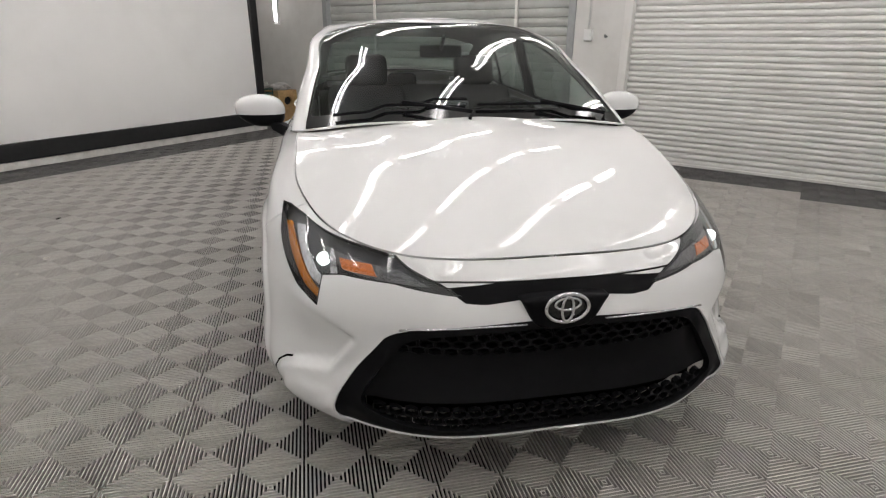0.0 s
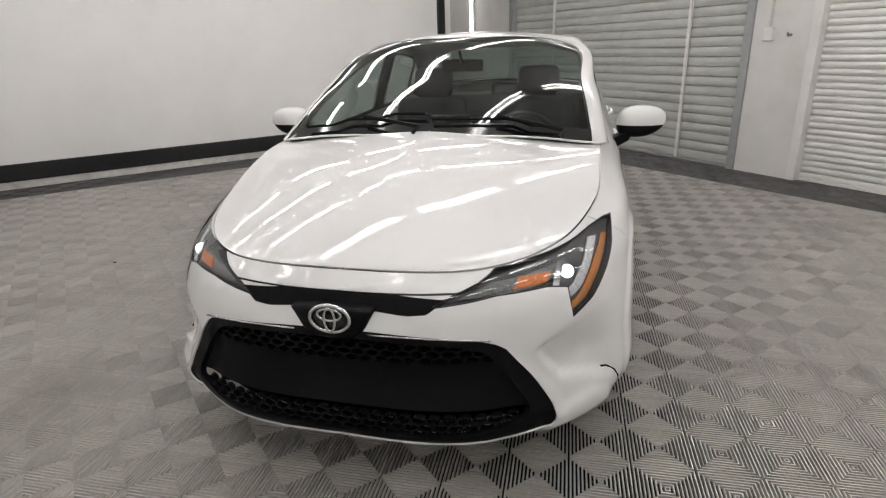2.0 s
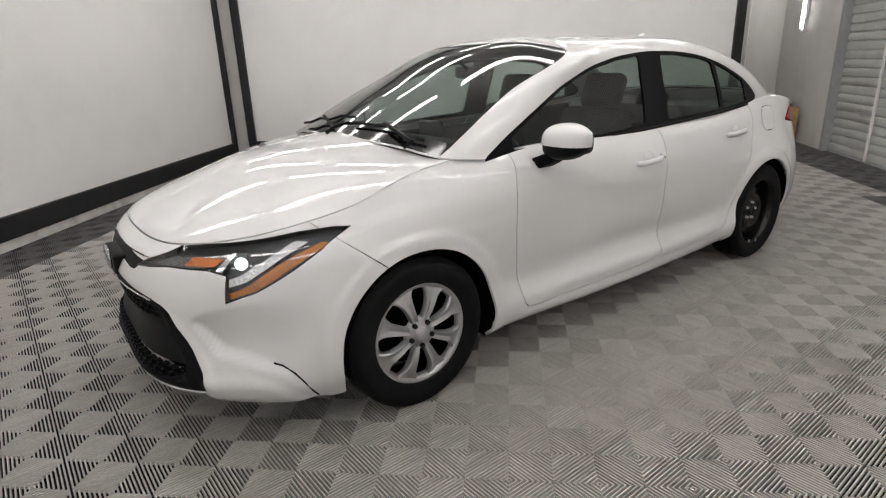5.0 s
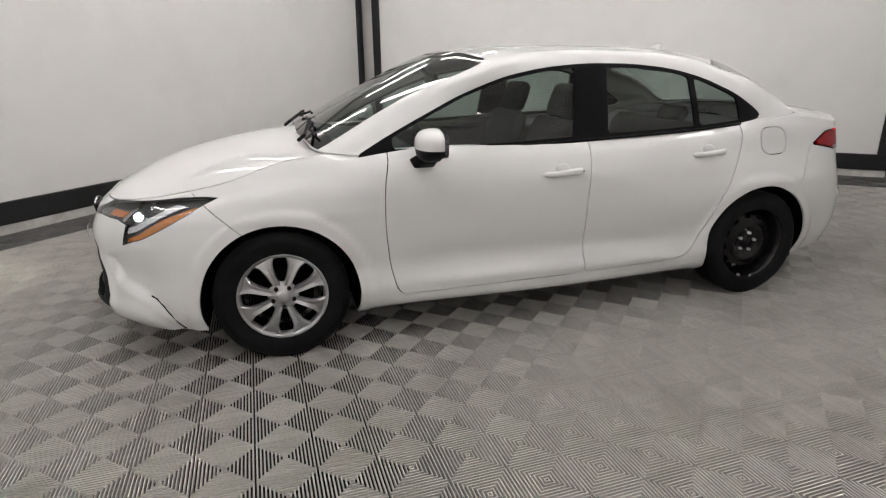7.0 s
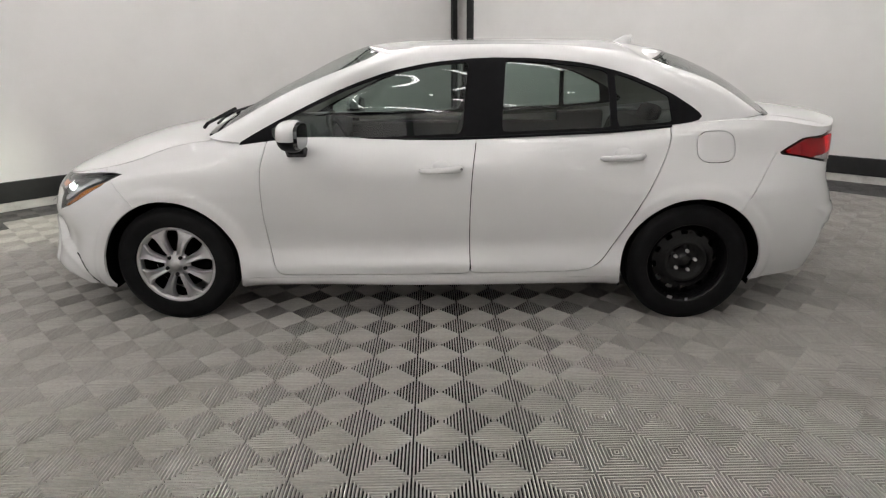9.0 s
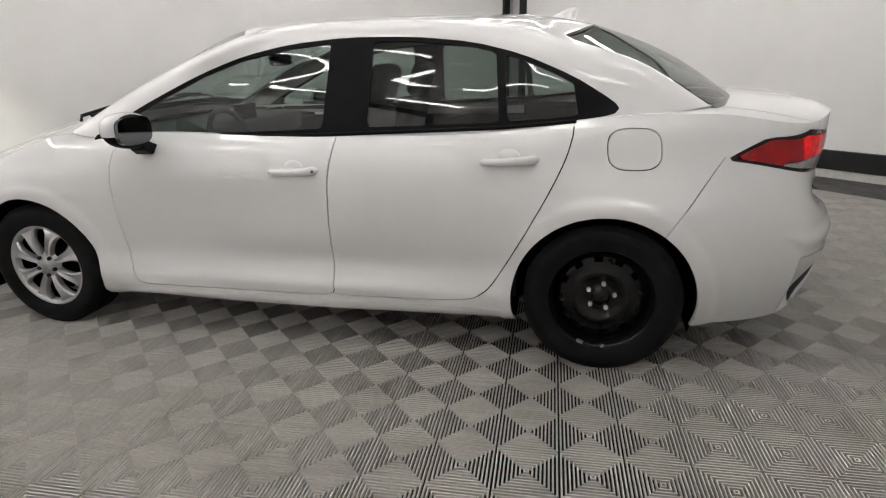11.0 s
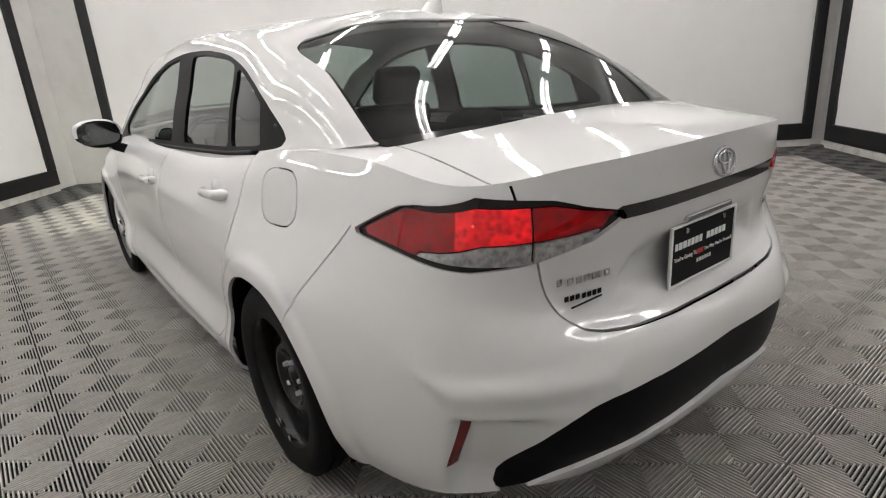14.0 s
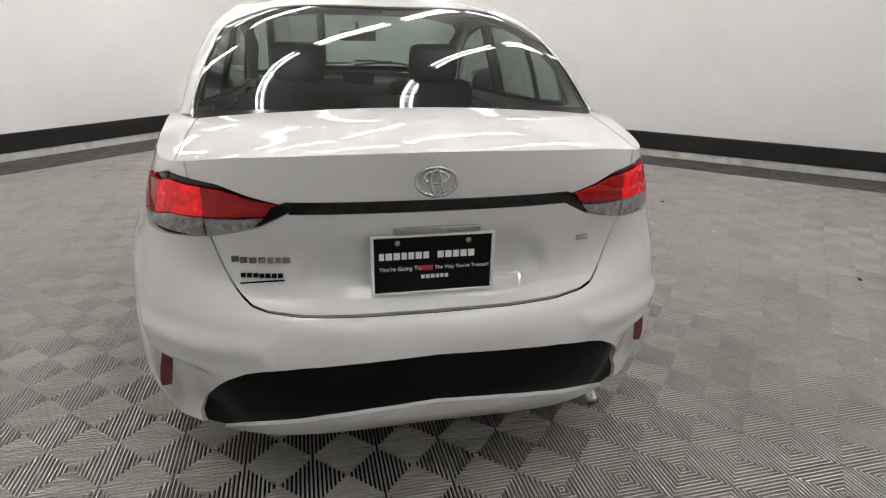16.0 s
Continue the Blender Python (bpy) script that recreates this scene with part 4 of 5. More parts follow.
def fill(k0, k1, xa, xb, bend, rows=40):
    """A crowned cover from the car's middle out to the top line, between two of its knots."""
    sel = np.where((L6S >= k0 - 1e-6) & (L6S <= k1 + 1e-6))[0]
    rim = L6[sel]
    w = np.concatenate([[0], np.cumsum(np.linalg.norm(np.diff(rim, axis=0), axis=1))])
    w /= w[-1]
    xc = xa + (xb - xa) * w ** bend
    r = np.linspace(0, 1, rows)
    out = np.empty((len(sel), rows, 3))
    # a smooth middle line
    k = np.linspace(min(xa, xb), max(xa, xb), 60)
    zz = np.convolve(np.pad(centre_z(k), 8, mode="reflect", reflect_type="odd"), np.ones(17) / 17, "valid")
    zc = np.interp(xc, k, zz)
    zc[0 if xa < 0 else 0] = rim[0, 2]
    for i in range(len(sel)):
        out[i, :, 0] = xc[i] + (rim[i, 0] - xc[i]) * r ** 1.6
        out[i, :, 1] = rim[i, 1] * r
        out[i, :, 2] = zc[i] + (rim[i, 2] - zc[i]) * (0.25 * r ** 2 + 0.75 * r ** 3)
    return grid_sheet(out[:, ::-1] if xa < 0 else out[:, ::-1], L6S[sel], r)


def off_rim(sheet):
    """Distance to the top line round the body."""
    dense = L6[L6S < 5.8]
    dense = np.concatenate([dense[:-1] + (dense[1:] - dense[:-1]) * k for k in np.arange(8) / 8])
    return np.concatenate([np.min(np.linalg.norm(c[:, None, :] - dense[None], axis=2), axis=1) for c in np.array_split(sheet.co, 12)])


ring_out = G0[:, :2]
RING, _ = mirrored_ends(G0, np.concatenate([[0], np.cumsum(np.linalg.norm(np.diff(G0, axis=0), axis=1))]), [8] * 9)
RING = np.vstack([RING[:, :2], RING[::-1, :2] * (1, -1)])
hood = fill(0, 5.6, -2.162, -1.20, 1.5)
hood.nor = np.where(hood.nor[:, 2:] < 0, -hood.nor, hood.nor)
_, hood = hood.split(sdf(hood.co[:, :2], RING) + 0.03)
hood_panel, hood_side = hood.split(hood.co[:, 0] + 1.14 - 0.17 * (np.abs(hood.co[:, 1]) / .7) ** 2)
_, hood_panel = hood_panel.split(off_rim(hood_panel) - 0.006)
panel("bonnet", hood_panel.moved(0.001).both(), PAINT, car, flange=0.012)
corner, _ = hood_side.split(0.62 - np.abs(hood_side.co[:, 1]))
for sgn in (-1, 1):
    panel("fender_corner", corner.flipped() if sgn < 0 else corner, PAINT, car, flange=0.004)
deck = fill(7.6, 12, 1.80, 2.268, 1 / 1.6)
deck.nor = np.where(deck.nor[:, 2:] < 0, -deck.nor, deck.nor)
_, deck = deck.split(sdf(deck.co[:, :2], RING) + 0.025)
deck_lid, deck_side = carve(deck, lambda s: np.abs(s.co[:, 1]) - 0.605)
panel("boot_lid_top", deck_lid.both(), PAINT, car, flange=0.01)
for sgn in (-1, 1):
    panel("rear_deck_side", deck_side.flipped() if sgn < 0 else deck_side, PAINT, car, flange=0.004)
# boot lid back with the plate recess
P_ = lid.co
rec = lambda p: np.clip(-sdf(p[:, 1:3], rounded([(-.4, .825), (.26, .825), (.36, .672), (-.4, .655)], 1)) / 0.03, 0, 1)
d_ = rec(lid.co)
d_ = d_ * d_ * (3 - 2 * d_) * np.where(lid.co[:, 0] > 2.1, 1, 0)
lid.co = lid.co + np.stack([-0.022 * d_, 0 * d_, 0 * d_], 1)
boot = panel("boot_lid", lid.both(), PAINT, car, keep_normals=False)

# greenhouse
G2 = np.array([-.35, 0, 1.416, -.315, .42, 1.404, -.235, .563, 1.374, -.03, .590, 1.396, .32, .594, 1.405, .75, .587, 1.390, 1.04, .566, 1.356, 1.15, .532, 1.332, 1.25, .40, 1.366, 1.28, 0, 1.378]).reshape(-1, 3)
bulge = np.array([-.012, 0, .018, -.012, 0, .018, -.015, .02, .02, 0, .026, .02, 0, .024, .01, 0, .026, .01, .0, .036, .025, .02, .02, .025, .025, 0, .025, .025, 0, .025]).reshape(-1, 3)
G1 = (G0 + G2) / 2 + bulge
rings = [G0, G1, G2]
gtau = np.concatenate([[0], np.cumsum(np.mean([np.linalg.norm(np.diff(l, axis=0), axis=1) for l in rings], axis=0))])
gcount = [max(8, int(math.ceil(d / 0.022))) for d in np.diff(gtau)]
gc = [mirrored_ends(l, gtau, gcount) for l in rings]
GC = np.stack([c for c, _ in gc])
# the roof closes inwards from the third ring
roof_rows = []
for k in (0.12, 0.3, 0.55, 0.8, 1.0):
    r = GC[2].copy()
    mid = np.stack([np.clip(GC[2][:, 0], -.15, .98), 0 * r[:, 0], 1.424 + 0.030 * np.cos(np.clip((GC[2][:, 0] - .35) / 1.1, -1, 1) * math.pi / 2)], 1)
    row = r + (mid - r) * k
    row[:, 2] = r[:, 2] + (mid[:, 2] - r[:, 2]) * (1 - (1 - k) ** 1.9)
    roof_rows.append(row)
stack = np.stack([*GC, *roof_rows])
gch = np.concatenate([np.zeros((1, stack.shape[1])), np.cumsum(np.linalg.norm(np.diff(stack, axis=0), axis=2), axis=0)])
GP, GT = hermite(stack, gch, [12, 12, 6, 4, 5, 5, 4])
GP = np.swapaxes(GP, 0, 1)
GP[0, :, 1] = GP[-1, :, 1] = 0
cabin = grid_sheet(GP, gc[0][1], GT)
ks, kt = lambda s: s.st[:, 0], lambda s: s.st[:, 1]
DLO = [(-1.005, .920), (-.82, 1.022), (-.62, 1.118), (-.42, 1.208), (-.2, 1.283), (.02, 1.325), (.27, 1.345), (.55, 1.340), (.80, 1.313), (1.0, 1.262), (1.2, 1.178), (1.36, 1.08), (1.385, 1.045), (1.34, 1.028), (1.22, 1.013), (.93, .988), (.25, .962), (-.3, .945), (-.8, .932)]
dlo, shell = cabin.split(np.where((ks(cabin) > 1.9) & (ks(cabin) < 7.0) & (kt(cabin) < 2.3), xz(cabin, DLO, 1), 1.0))
WS = lambda s: np.where(ks(s) < 3, np.maximum(ks(s) - (1.93 - 0.02 * kt(s)), np.maximum((0.06 - kt(s)) * .3, (kt(s) - 1.985) * .3)), 1.0)
wind, shell = shell.split(WS(shell))
RG = lambda s: np.where(ks(s) > 6, np.maximum((7.0 + 0.01 * kt(s)) - ks(s), np.maximum((0.0 - kt(s)) * .3, (kt(s) - 1.99) * .3)), 1.0)
rear, shell = shell.split(RG(shell))
_, shell = shell.split(kt(shell) - 0.05)
panel("roof_shell", shell.both(), PAINT, car, flange=0.008)


def bordered(sheet, name, glass_mat, border, label, sides=(1, -1)):
    """Glass with a black printed border."""
    inner, outer = sheet.split(border(sheet))
    g = panel(name, inner.moved(-0.004).both(), glass_mat, car, label, flange=0)
    panel("glass_border", outer.moved(-0.003).both(), GLOSS_BLACK, g, "black printed glass border", flange=0.006)
    return g




def flatter(sheet, radius):
    """Evens out how far the pane turns from its middle to its sides."""
    ny = sheet.co[:, 1] / radius
    k = np.sqrt(1 - ny ** 2) / (np.hypot(sheet.nor[:, 0], sheet.nor[:, 2]) + 1e-9)
    sheet.nor = np.stack([sheet.nor[:, 0] * k, ny, sheet.nor[:, 2] * k], 1)


flatter(wind, 2.6)
flatter(rear, 2.2)
wind_glass = bordered(wind, "windshield", WINDSHIELD, lambda s: np.maximum(ks(s) - 1.895, np.maximum((0.24 - kt(s)) * .5, (kt(s) - 1.95) * .5)), "tinted windshield with a black border")
rear_glass = bordered(rear, "rear_window", REAR_GLASS, lambda s: np.maximum(7.05 - ks(s), np.maximum((0.10 - kt(s)) * .4, (kt(s) - 1.93) * .5)), "dark tinted rear window with a black border")
FRONT_W = [(-.79, .962), (-.79, 1.018), (-.62, 1.10), (-.42, 1.19), (-.2, 1.264), (.02, 1.306), (.205, 1.324), (.172, .982), (-.3, .965)]
REAR_W = [(.372, .988), (.392, 1.325), (.55, 1.322), (.80, 1.295), (.90, 1.272), (.922, 1.006)]
QUART_W = [(.955, 1.008), (.935, 1.262), (1.0, 1.243), (1.13, 1.19), (1.205, 1.15), (1.225, 1.03)]
for sgn in (-1, 1):
    def go(s):
        return s.flipped() if sgn < 0 else s
    trim_rest = dlo
    for nm, poly_ in (("front_door_window", FRONT_W), ("rear_door_window", REAR_W), ("quarter_window", QUART_W)):
        pane, trim_rest = trim_rest.split(xz(trim_rest, poly_, 0))
        panel(nm, go(pane.moved(-0.008)), SIDE_GLASS, car, "tinted side window", flange=0)
    panel("window_trim", go(trim_rest.moved(-0.001)), TRIM, car, "black window frame and pillar trim", flange=0.012)
    bm = bmesh.new()
    zb = lambda x: np.interp(x, (-.8, -.3, .25, .93, 1.22, 1.34), (.934, .946, .962, .987, 1.011, 1.026))
    pts = []
    for x in np.linspace(-.8, 1.22, 40):
        i = np.argmin((dlo.co[:, 0] - x) ** 2 + (dlo.co[:, 2] - zb(x) - .006) ** 2)
        pts.append((x, sgn * (dlo.co[i, 1] + 0.004), zb(x) - 0.001))
    tube(bm, pts, 0.0085, 6)
    part("belt_moulding", bm, TRIM, car, smooth=True)
# cowl with wipers
bm = bmesh.new()
rows_ = []
for y in np.linspace(-.70, .70, 29):
    x0 = -1.175 + 0.17 * (y / .7) ** 2
    z0 = centre_z(-1.2) - 0.062 * (abs(y) / .7) ** 2.3
    rows_.append([bm.verts.new((x0 - 0.03, y, z0 - 0.012)), bm.verts.new((x0 + 0.0, y, z0 - 0.016)), bm.verts.new((x0 + 0.07, y, z0 - 0.004)), bm.verts.new((x0 + 0.13, y, z0 - 0.035))])
for a, b in zip(rows_, rows_[1:]):
    for k in range(3):
        bm.faces.new((a[k], b[k], b[k + 1], a[k + 1]))
part("cowl", bm, TRIM, car, smooth=True)


def on_wind(y, t):
    i = np.argmin((wind.co[:, 1] - abs(y)) ** 2 + (wind.st[:, 1] - t) ** 2 * .1)
    c, n = wind.co[i], wind.nor[i]
    return Vector((c[0] + n[0] * 0.016, y, c[2] + abs(n[2]) * 0.016))


for ya, yb, ta, tb in ((-.02, -.60, .28, .13), (.60, .02, .13, .30)):
    w = empty("wiper")
    w.parent = car
    bm = bmesh.new()
    tube(bm, [on_wind(ya + (yb - ya) * k, ta + (tb - ta) * k + 0.05 * math.sin(k * 3.1)) for k in np.linspace(0, 1, 9)], 0.007, 6)
    part("blade", bm, TRIM, w)
    bm = bmesh.new()
    p0 = on_wind(yb, .10)
    tube(bm, [p0 + Vector((-0.05, 0.02, -0.005)), p0 + Vector((-.02, 0, .02)), on_wind((ya + yb) / 2, (ta + tb) / 2 + .04) + Vector((-0.004, 0, .014))], 0.009, 6)
    part("arm", bm, TRIM, w)

# roof antenna
bm = bmesh.new()
for k, (x, h, w, l) in enumerate(((0, 0.0, 0.034, .085), (.012, .018, .022, .07), (.03, .04, .012, .048), (.048, .058, .005, .026))):
    ring = [bm.verts.new((1.135 + x + l * math.cos(a) * (0.9 if math.cos(a) < 0 else .75), w * math.sin(a), 1.408 + h - 0.012 * (k == 0))) for a in (i * math.tau / 14 for i in range(14))]
    if k:
        for i in range(14):
            bm.faces.new((last[i], last[(i + 1) % 14], ring[(i + 1) % 14], ring[i]))
    last = ring
bm.faces.new(last)
part("antenna_fin", bm, PAINT, car, smooth=True)

# door mirrors
for sgn in (-1, 1):
    mm = empty("door_mirror")
    mm.parent = car

    def blob(fn, n=28, k=18):
        bm = bmesh.new()
        bmesh.ops.create_uvsphere(bm, u_segments=n, v_segments=k, radius=1.0)
        for v in bm.verts:
            v.co = fn(v.co)
        return bm

    def shell_fn(v):
        x, y, z = v
        fl = 1 if x < 0 else 0.45
        taper = 1 - 0.25 * max(y, 0)
        q = lambda a: math.copysign(abs(a) ** 0.72, a)
        return Vector((-.63 + q(x) * 0.085 * fl * taper, sgn * (.945 + q(y) * 0.118), .995 + q(z) * 0.078 * taper + 0.012 * y))
    upper = blob(shell_fn)
    bmesh.ops.bisect_plane(upper, geom=upper.verts[:] + upper.edges[:] + upper.faces[:], plane_co=(0, 0, .982), plane_no=(0, 0, 1), clear_inner=True)
    bmesh.ops.bisect_plane(upper, geom=upper.verts[:] + upper.edges[:] + upper.faces[:], plane_co=(-.606, 0, 0), plane_no=(-1, 0, 0), clear_inner=True)
    part("cap", upper, PAINT, mm, "white mirror cap", smooth=True)
    lower = blob(lambda v: Vector((-.632, sgn * .944, .99)) + (shell_fn(v) - Vector((-.632, sgn * .944, .99))) * 0.965)
    part("housing", lower, TRIM, mm, "black mirror housing", smooth=True)
    bm = bmesh.new()
    ring0 = [(-.725, .80, .915), (-.60, .80, .915), (-.605, .80, .858), (-.72, .80, .858)]
    ring1 = [(-.69, .915, .965), (-.60, .915, .965), (-.605, .895, .905), (-.68, .895, .905)]
    va = [bm.verts.new((x, sgn * y, z)) for x, y, z in ring0]
    vb = [bm.verts.new((x, sgn * y, z)) for x, y, z in ring1]
    for k in range(4):
        bm.faces.new((va[k], va[(k + 1) % 4], vb[(k + 1) % 4], vb[k]))
    bm.faces.new(va)
    bm.faces.new(vb)
    part("stalk", bm, TRIM, mm, "black mirror stalk", bevel=0.008)
    bm = bmesh.new()
    ring = [bm.verts.new((-.590, sgn * (.945 + .098 * math.copysign(abs(math.cos(a)) ** .6, math.cos(a))), .997 + .058 * math.copysign(abs(math.sin(a)) ** .6, math.sin(a)))) for a in (i * math.tau / 32 for i in range(32))]
    bm.faces.new(ring)
    r2 = bmesh.ops.extrude_face_region(bm, geom=bm.faces[:])
    for v in r2["geom"]:
        if isinstance(v, bmesh.types.BMVert):
            v.co.x -= 0.02
    part("mirror_glass", bm, DARK_MIRROR, mm, "mirror glass toned dark")

# door handles
def side_y(x, z):
    i = np.argmin((side.co[:, 0] - x) ** 2 + (side.co[:, 2] - z) ** 2)
    return side.co[i, 1]


for sgn in (-1, 1):
    for x0, x1, z in ((-.045, .18, .818), (.855, 1.085, .868)):
        bm = bmesh.new()
        rings = []
        for k in np.linspace(0, 1, 15):
            x = x0 + (x1 - x0) * k
            y = side_y(x, z)
            out = y + 0.004 + 0.034 * min(1, 6 * k * (1 - k)) ** 0.8
            h = 0.0165 * (0.8 + 0.35 * k) * min(1, (12 * k * (1 - k)) + .35)
            rings.append([bm.verts.new((x, sgn * (out - 0.012 + 0.013 * math.cos(a)), z + 0.012 * (k - .5) + h * math.sin(a))) for a in (i * math.tau / 12 for i in range(12))])
        for a, b in zip(rings, rings[1:]):
            for i in range(12):
                bm.faces.new((a[i], a[(i + 1) % 12], b[(i + 1) % 12], b[i]))
        bm.faces.new(rings[0][::-1])
        bm.faces.new(rings[-1])
        part("door_handle", bm, PAINT, car, smooth=True)
        bm = bmesh.new()
        xm = (x0 + x1) / 2
        bmesh.ops.create_uvsphere(bm, u_segments=24, v_segments=12, radius=1, matrix=Matrix.Translation((xm, sgn * (side_y(xm, z) - 0.012), z + .004)) @ Matrix.Diagonal((0.05, 0.0155, 0.042, 1)))
        part("handle_cup", bm, PAINT, car, smooth=True)
        if x0 < 0:
            bm = bmesh.new()
            add_cyl(bm, 0.006, 0.006, 0.004, 12, Matrix.Translation((x1 - .012, sgn * (side_y(x1, z) + 0.026), z + .006)) @ Matrix.Rotation(radians(90), 4, "X"))
            part("key_lock", bm, CHROME, car)


# wheels
def lathe(prof, n, m, bm=None, closed=False):
    bm = bm or bmesh.new()
    rings = [[bm.verts.new(m @ Vector((r * math.cos(a), d, r * math.sin(a)))) for a in (i * math.tau / n for i in range(n))] for r, d in prof]
    pairs = list(zip(rings, rings[1:])) + ([(rings[-1], rings[0])] if closed else [])
    for a, b in pairs:
        for i in range(n):
            bm.faces.new((a[i], a[(i + 1) % n], b[(i + 1) % n], b[i]))
    return bm


def wheel(x, sgn, steel):
    """sgn: the side it faces. Depth runs outwards from the tyre's middle."""
    m = Matrix.Translation((x, sgn * 0.765, WHEEL_Z)) @ Matrix.Diagonal((1, sgn, 1, 1))
    e = empty("wheel")
    e.parent = car
    tw = 0.1
    prof = [(.208, .085), (.214, .094), (.225, .097), (.255, .103), (.272, .104), (.285, .1005), (.296, .094), (.306, .082)]
    for g in (.066, .030, -.030, -.066):
        prof += [(.3125, g + .012), (.3125, g + .005), (.305, g + .004), (.305, g - .004), (.3125, g - .005)]
    prof += [(.306, -.082), (.285, -.1), (.255, -.103), (.208, -.085)]
    part("tyre", lathe(prof, 96, m), RUBBER, e, "black rubber tyre", smooth=True).data.set_sharp_from_angle(angle=radians(40))
    rimp = [(.205, -.08), (.195, -.06), (.19, .03), (.196, .06), (.203, .078), (.213, .09), (.216, .092), (.217, .088)]
    part("rim", lathe(rimp, 64, m), BLACK_STEEL if steel else LINER, e, "black steel rim" if steel else "", smooth=True)
    bm = bmesh.new()
    lathe([(0.0, -.03), (.14, -.03), (.15, -.02), (.15, .0), (.05, .01), (0.0, .01)], 40, m, bm)
    part("brake_disc", bm, LINER, e, smooth=True)
    if steel:
        n = 120
        rad = [(.0, .052), (.03, .052), (.034, .04), (.055, .034), (.08, .040), (.092, .052), (.104, .056), (.115, .05), (.128, .043), (.148, .040), (.166, .036), (.188, .02), (.194, .01)]
        bm = bmesh.new()
        rings = [[bm.verts.new(m @ Vector((r * math.cos(a), d, r * math.sin(a)))) for a in (i * math.tau / n for i in range(n))] for r, d in rad]
        for k, (a, b) in enumerate(zip(rings, rings[1:])):
            for i in range(n):
                if k in (9,) and (i % 10) < 4:
                    continue
                bm.faces.new((a[i], a[(i + 1) % n], b[(i + 1) % n], b[i]))
        part("disc", bm, BLACK_STEEL, e, "black pressed steel disc with round holes", smooth=True)
        for k in range(5):
            a = radians(72 * k + 80)
            bm = bmesh.new()
            add_cyl(bm, .0105, .009, .018, 6, m @ Matrix.Translation((.055 * math.cos(a), .043, .055 * math.sin(a))) @ Matrix.Rotation(radians(-90), 4, "X"))
            part("wheel_nut", bm, BRIGHT, e, "bright wheel nut", bevel=0.002)
        for a, w in ((-112, .014), (-86, .007)):
            part("balance_weight", box(-w, w, .085, .094, -.008, .008, m=m @ Matrix.Rotation(radians(-a), 4, "Y") @ Matrix.Translation((.2, 0, 0)) @ Matrix.Rotation(radians(90), 4, "Y")), CHROME, e, "grey balance weight")
        bm = bmesh.new()
        tube(bm, [m @ Vector((.03, .06, .165)), m @ Vector((.034, .085, .16))], .005, 8)
        part("valve", bm, LINER, e)
        return
    # cover: rim ring, eight bowed spokes and a hub
    part("cover_ring", lathe([(.186, .055), (.19, .074), (.197, .082), (.206, .088), (.213, .086), (.215, .078)], 72, m), SILVER, e, smooth=True)
    for k in range(8):
        mm_ = m @ Matrix.Rotation(radians(45 * k + 22.5), 4, "Y")
        bm = bmesh.new()
        secs = []
        for q in np.linspace(0, 1, 10):
            r = .045 + .152 * q
            w = .0155 + .004 * q + .013 * q ** 2 + .036 * q ** 8
            d = .080 + .016 * math.sin(q * 3.1) - .004 * q
            secs.append([bm.verts.new(mm_ @ Vector((r, dd, ww))) for dd, ww in ((d - .026, -w), (d - .006, -w), (d + .002, -w * .78), (d - .006, 0), (d + .002, w * .78), (d - .006, w), (d - .026, w))])
        for a, b in zip(secs, secs[1:]):
            for i in range(6):
                bm.faces.new((a[i], a[i + 1], b[i + 1], b[i]))
        part("spoke", bm, SILVER, e, "silver bowed spoke", smooth=True).data.set_sharp_from_angle(angle=radians(38))
    hub = part("hub_cap", lathe([(0, .098), (.024, .098), (.028, .094), (.033, .088), (.05, .084), (.066, .078), (.072, .064)], 40, m), SILVER, e, "silver hub with black nuts", smooth=True)
    for k in range(5):
        a = radians(72 * k + 54)
        bm = bmesh.new()
        add_cyl(bm, .011, .0095, .012, 12, m @ Matrix.Translation((.05 * math.cos(a), .088, .05 * math.sin(a))) @ Matrix.Rotation(radians(-90), 4, "X"))
        part("wheel_nut", bm, GLOSS_BLACK, e, "black wheel nut")


for sgn in (-1, 1):
    wheel(-AXLE, sgn, False)
    wheel(AXLE, sgn, sgn < 0)
    for x0 in (-AXLE, AXLE):
        bm = bmesh.new()
        n = 40
        rings = []
        for y, rr in ((.868, ARCH_R + .0), (.84, ARCH_R + .004), (.55, ARCH_R + .01), (.55, .1)):
            rings.append([bm.verts.new((x0 + rr * math.cos(a), sgn * min(y, side_y(x0 + rr * math.cos(a), .305 + rr * math.sin(a)) - .004), .305 + rr * math.sin(a))) for a in np.linspace(radians(-20), radians(200), n)])
        for a, b in zip(rings, rings[1:]):
            for i in range(n - 1):
                bm.faces.new((a[i], a[i + 1], b[i + 1], b[i]))
        part("arch_liner", bm, LINER, car, smooth=True)

# car floor, with added inner boxes that block light and view behind the gaps
bm = boxes([(-2.10, 1.98, -.55, .55, .25, .31), (-.97, .97, -.80, .80, .21, .27), (-2.0, -1.15, -.5, .5, .27, .62), (1.1, 2.1, -.5, .5, .27, .85), (-1.78, -1.7, -.7, .7, .3, .66), (-.98, -.94, -.8, .8, .25, .9), (1.76, 1.80, -.70, .70, .3, .9)])
part("underbody_core", bm, LINER, car, bevel=0.01)
for sgn in (-1, 1):
    part("door_lining", boxes([(-.95, 1.0, *sorted((sgn * .70, sgn * .755)), .25, .90), (.9, 1.25, *sorted((sgn * .70, sgn * .745)), .6, .97)]), DASH, car, bevel=0.02)
bm = bmesh.new()
tube(bm, [(2.0, .52, .25), (2.12, .52, .245), (2.19, .52, .225)], .019, 14)
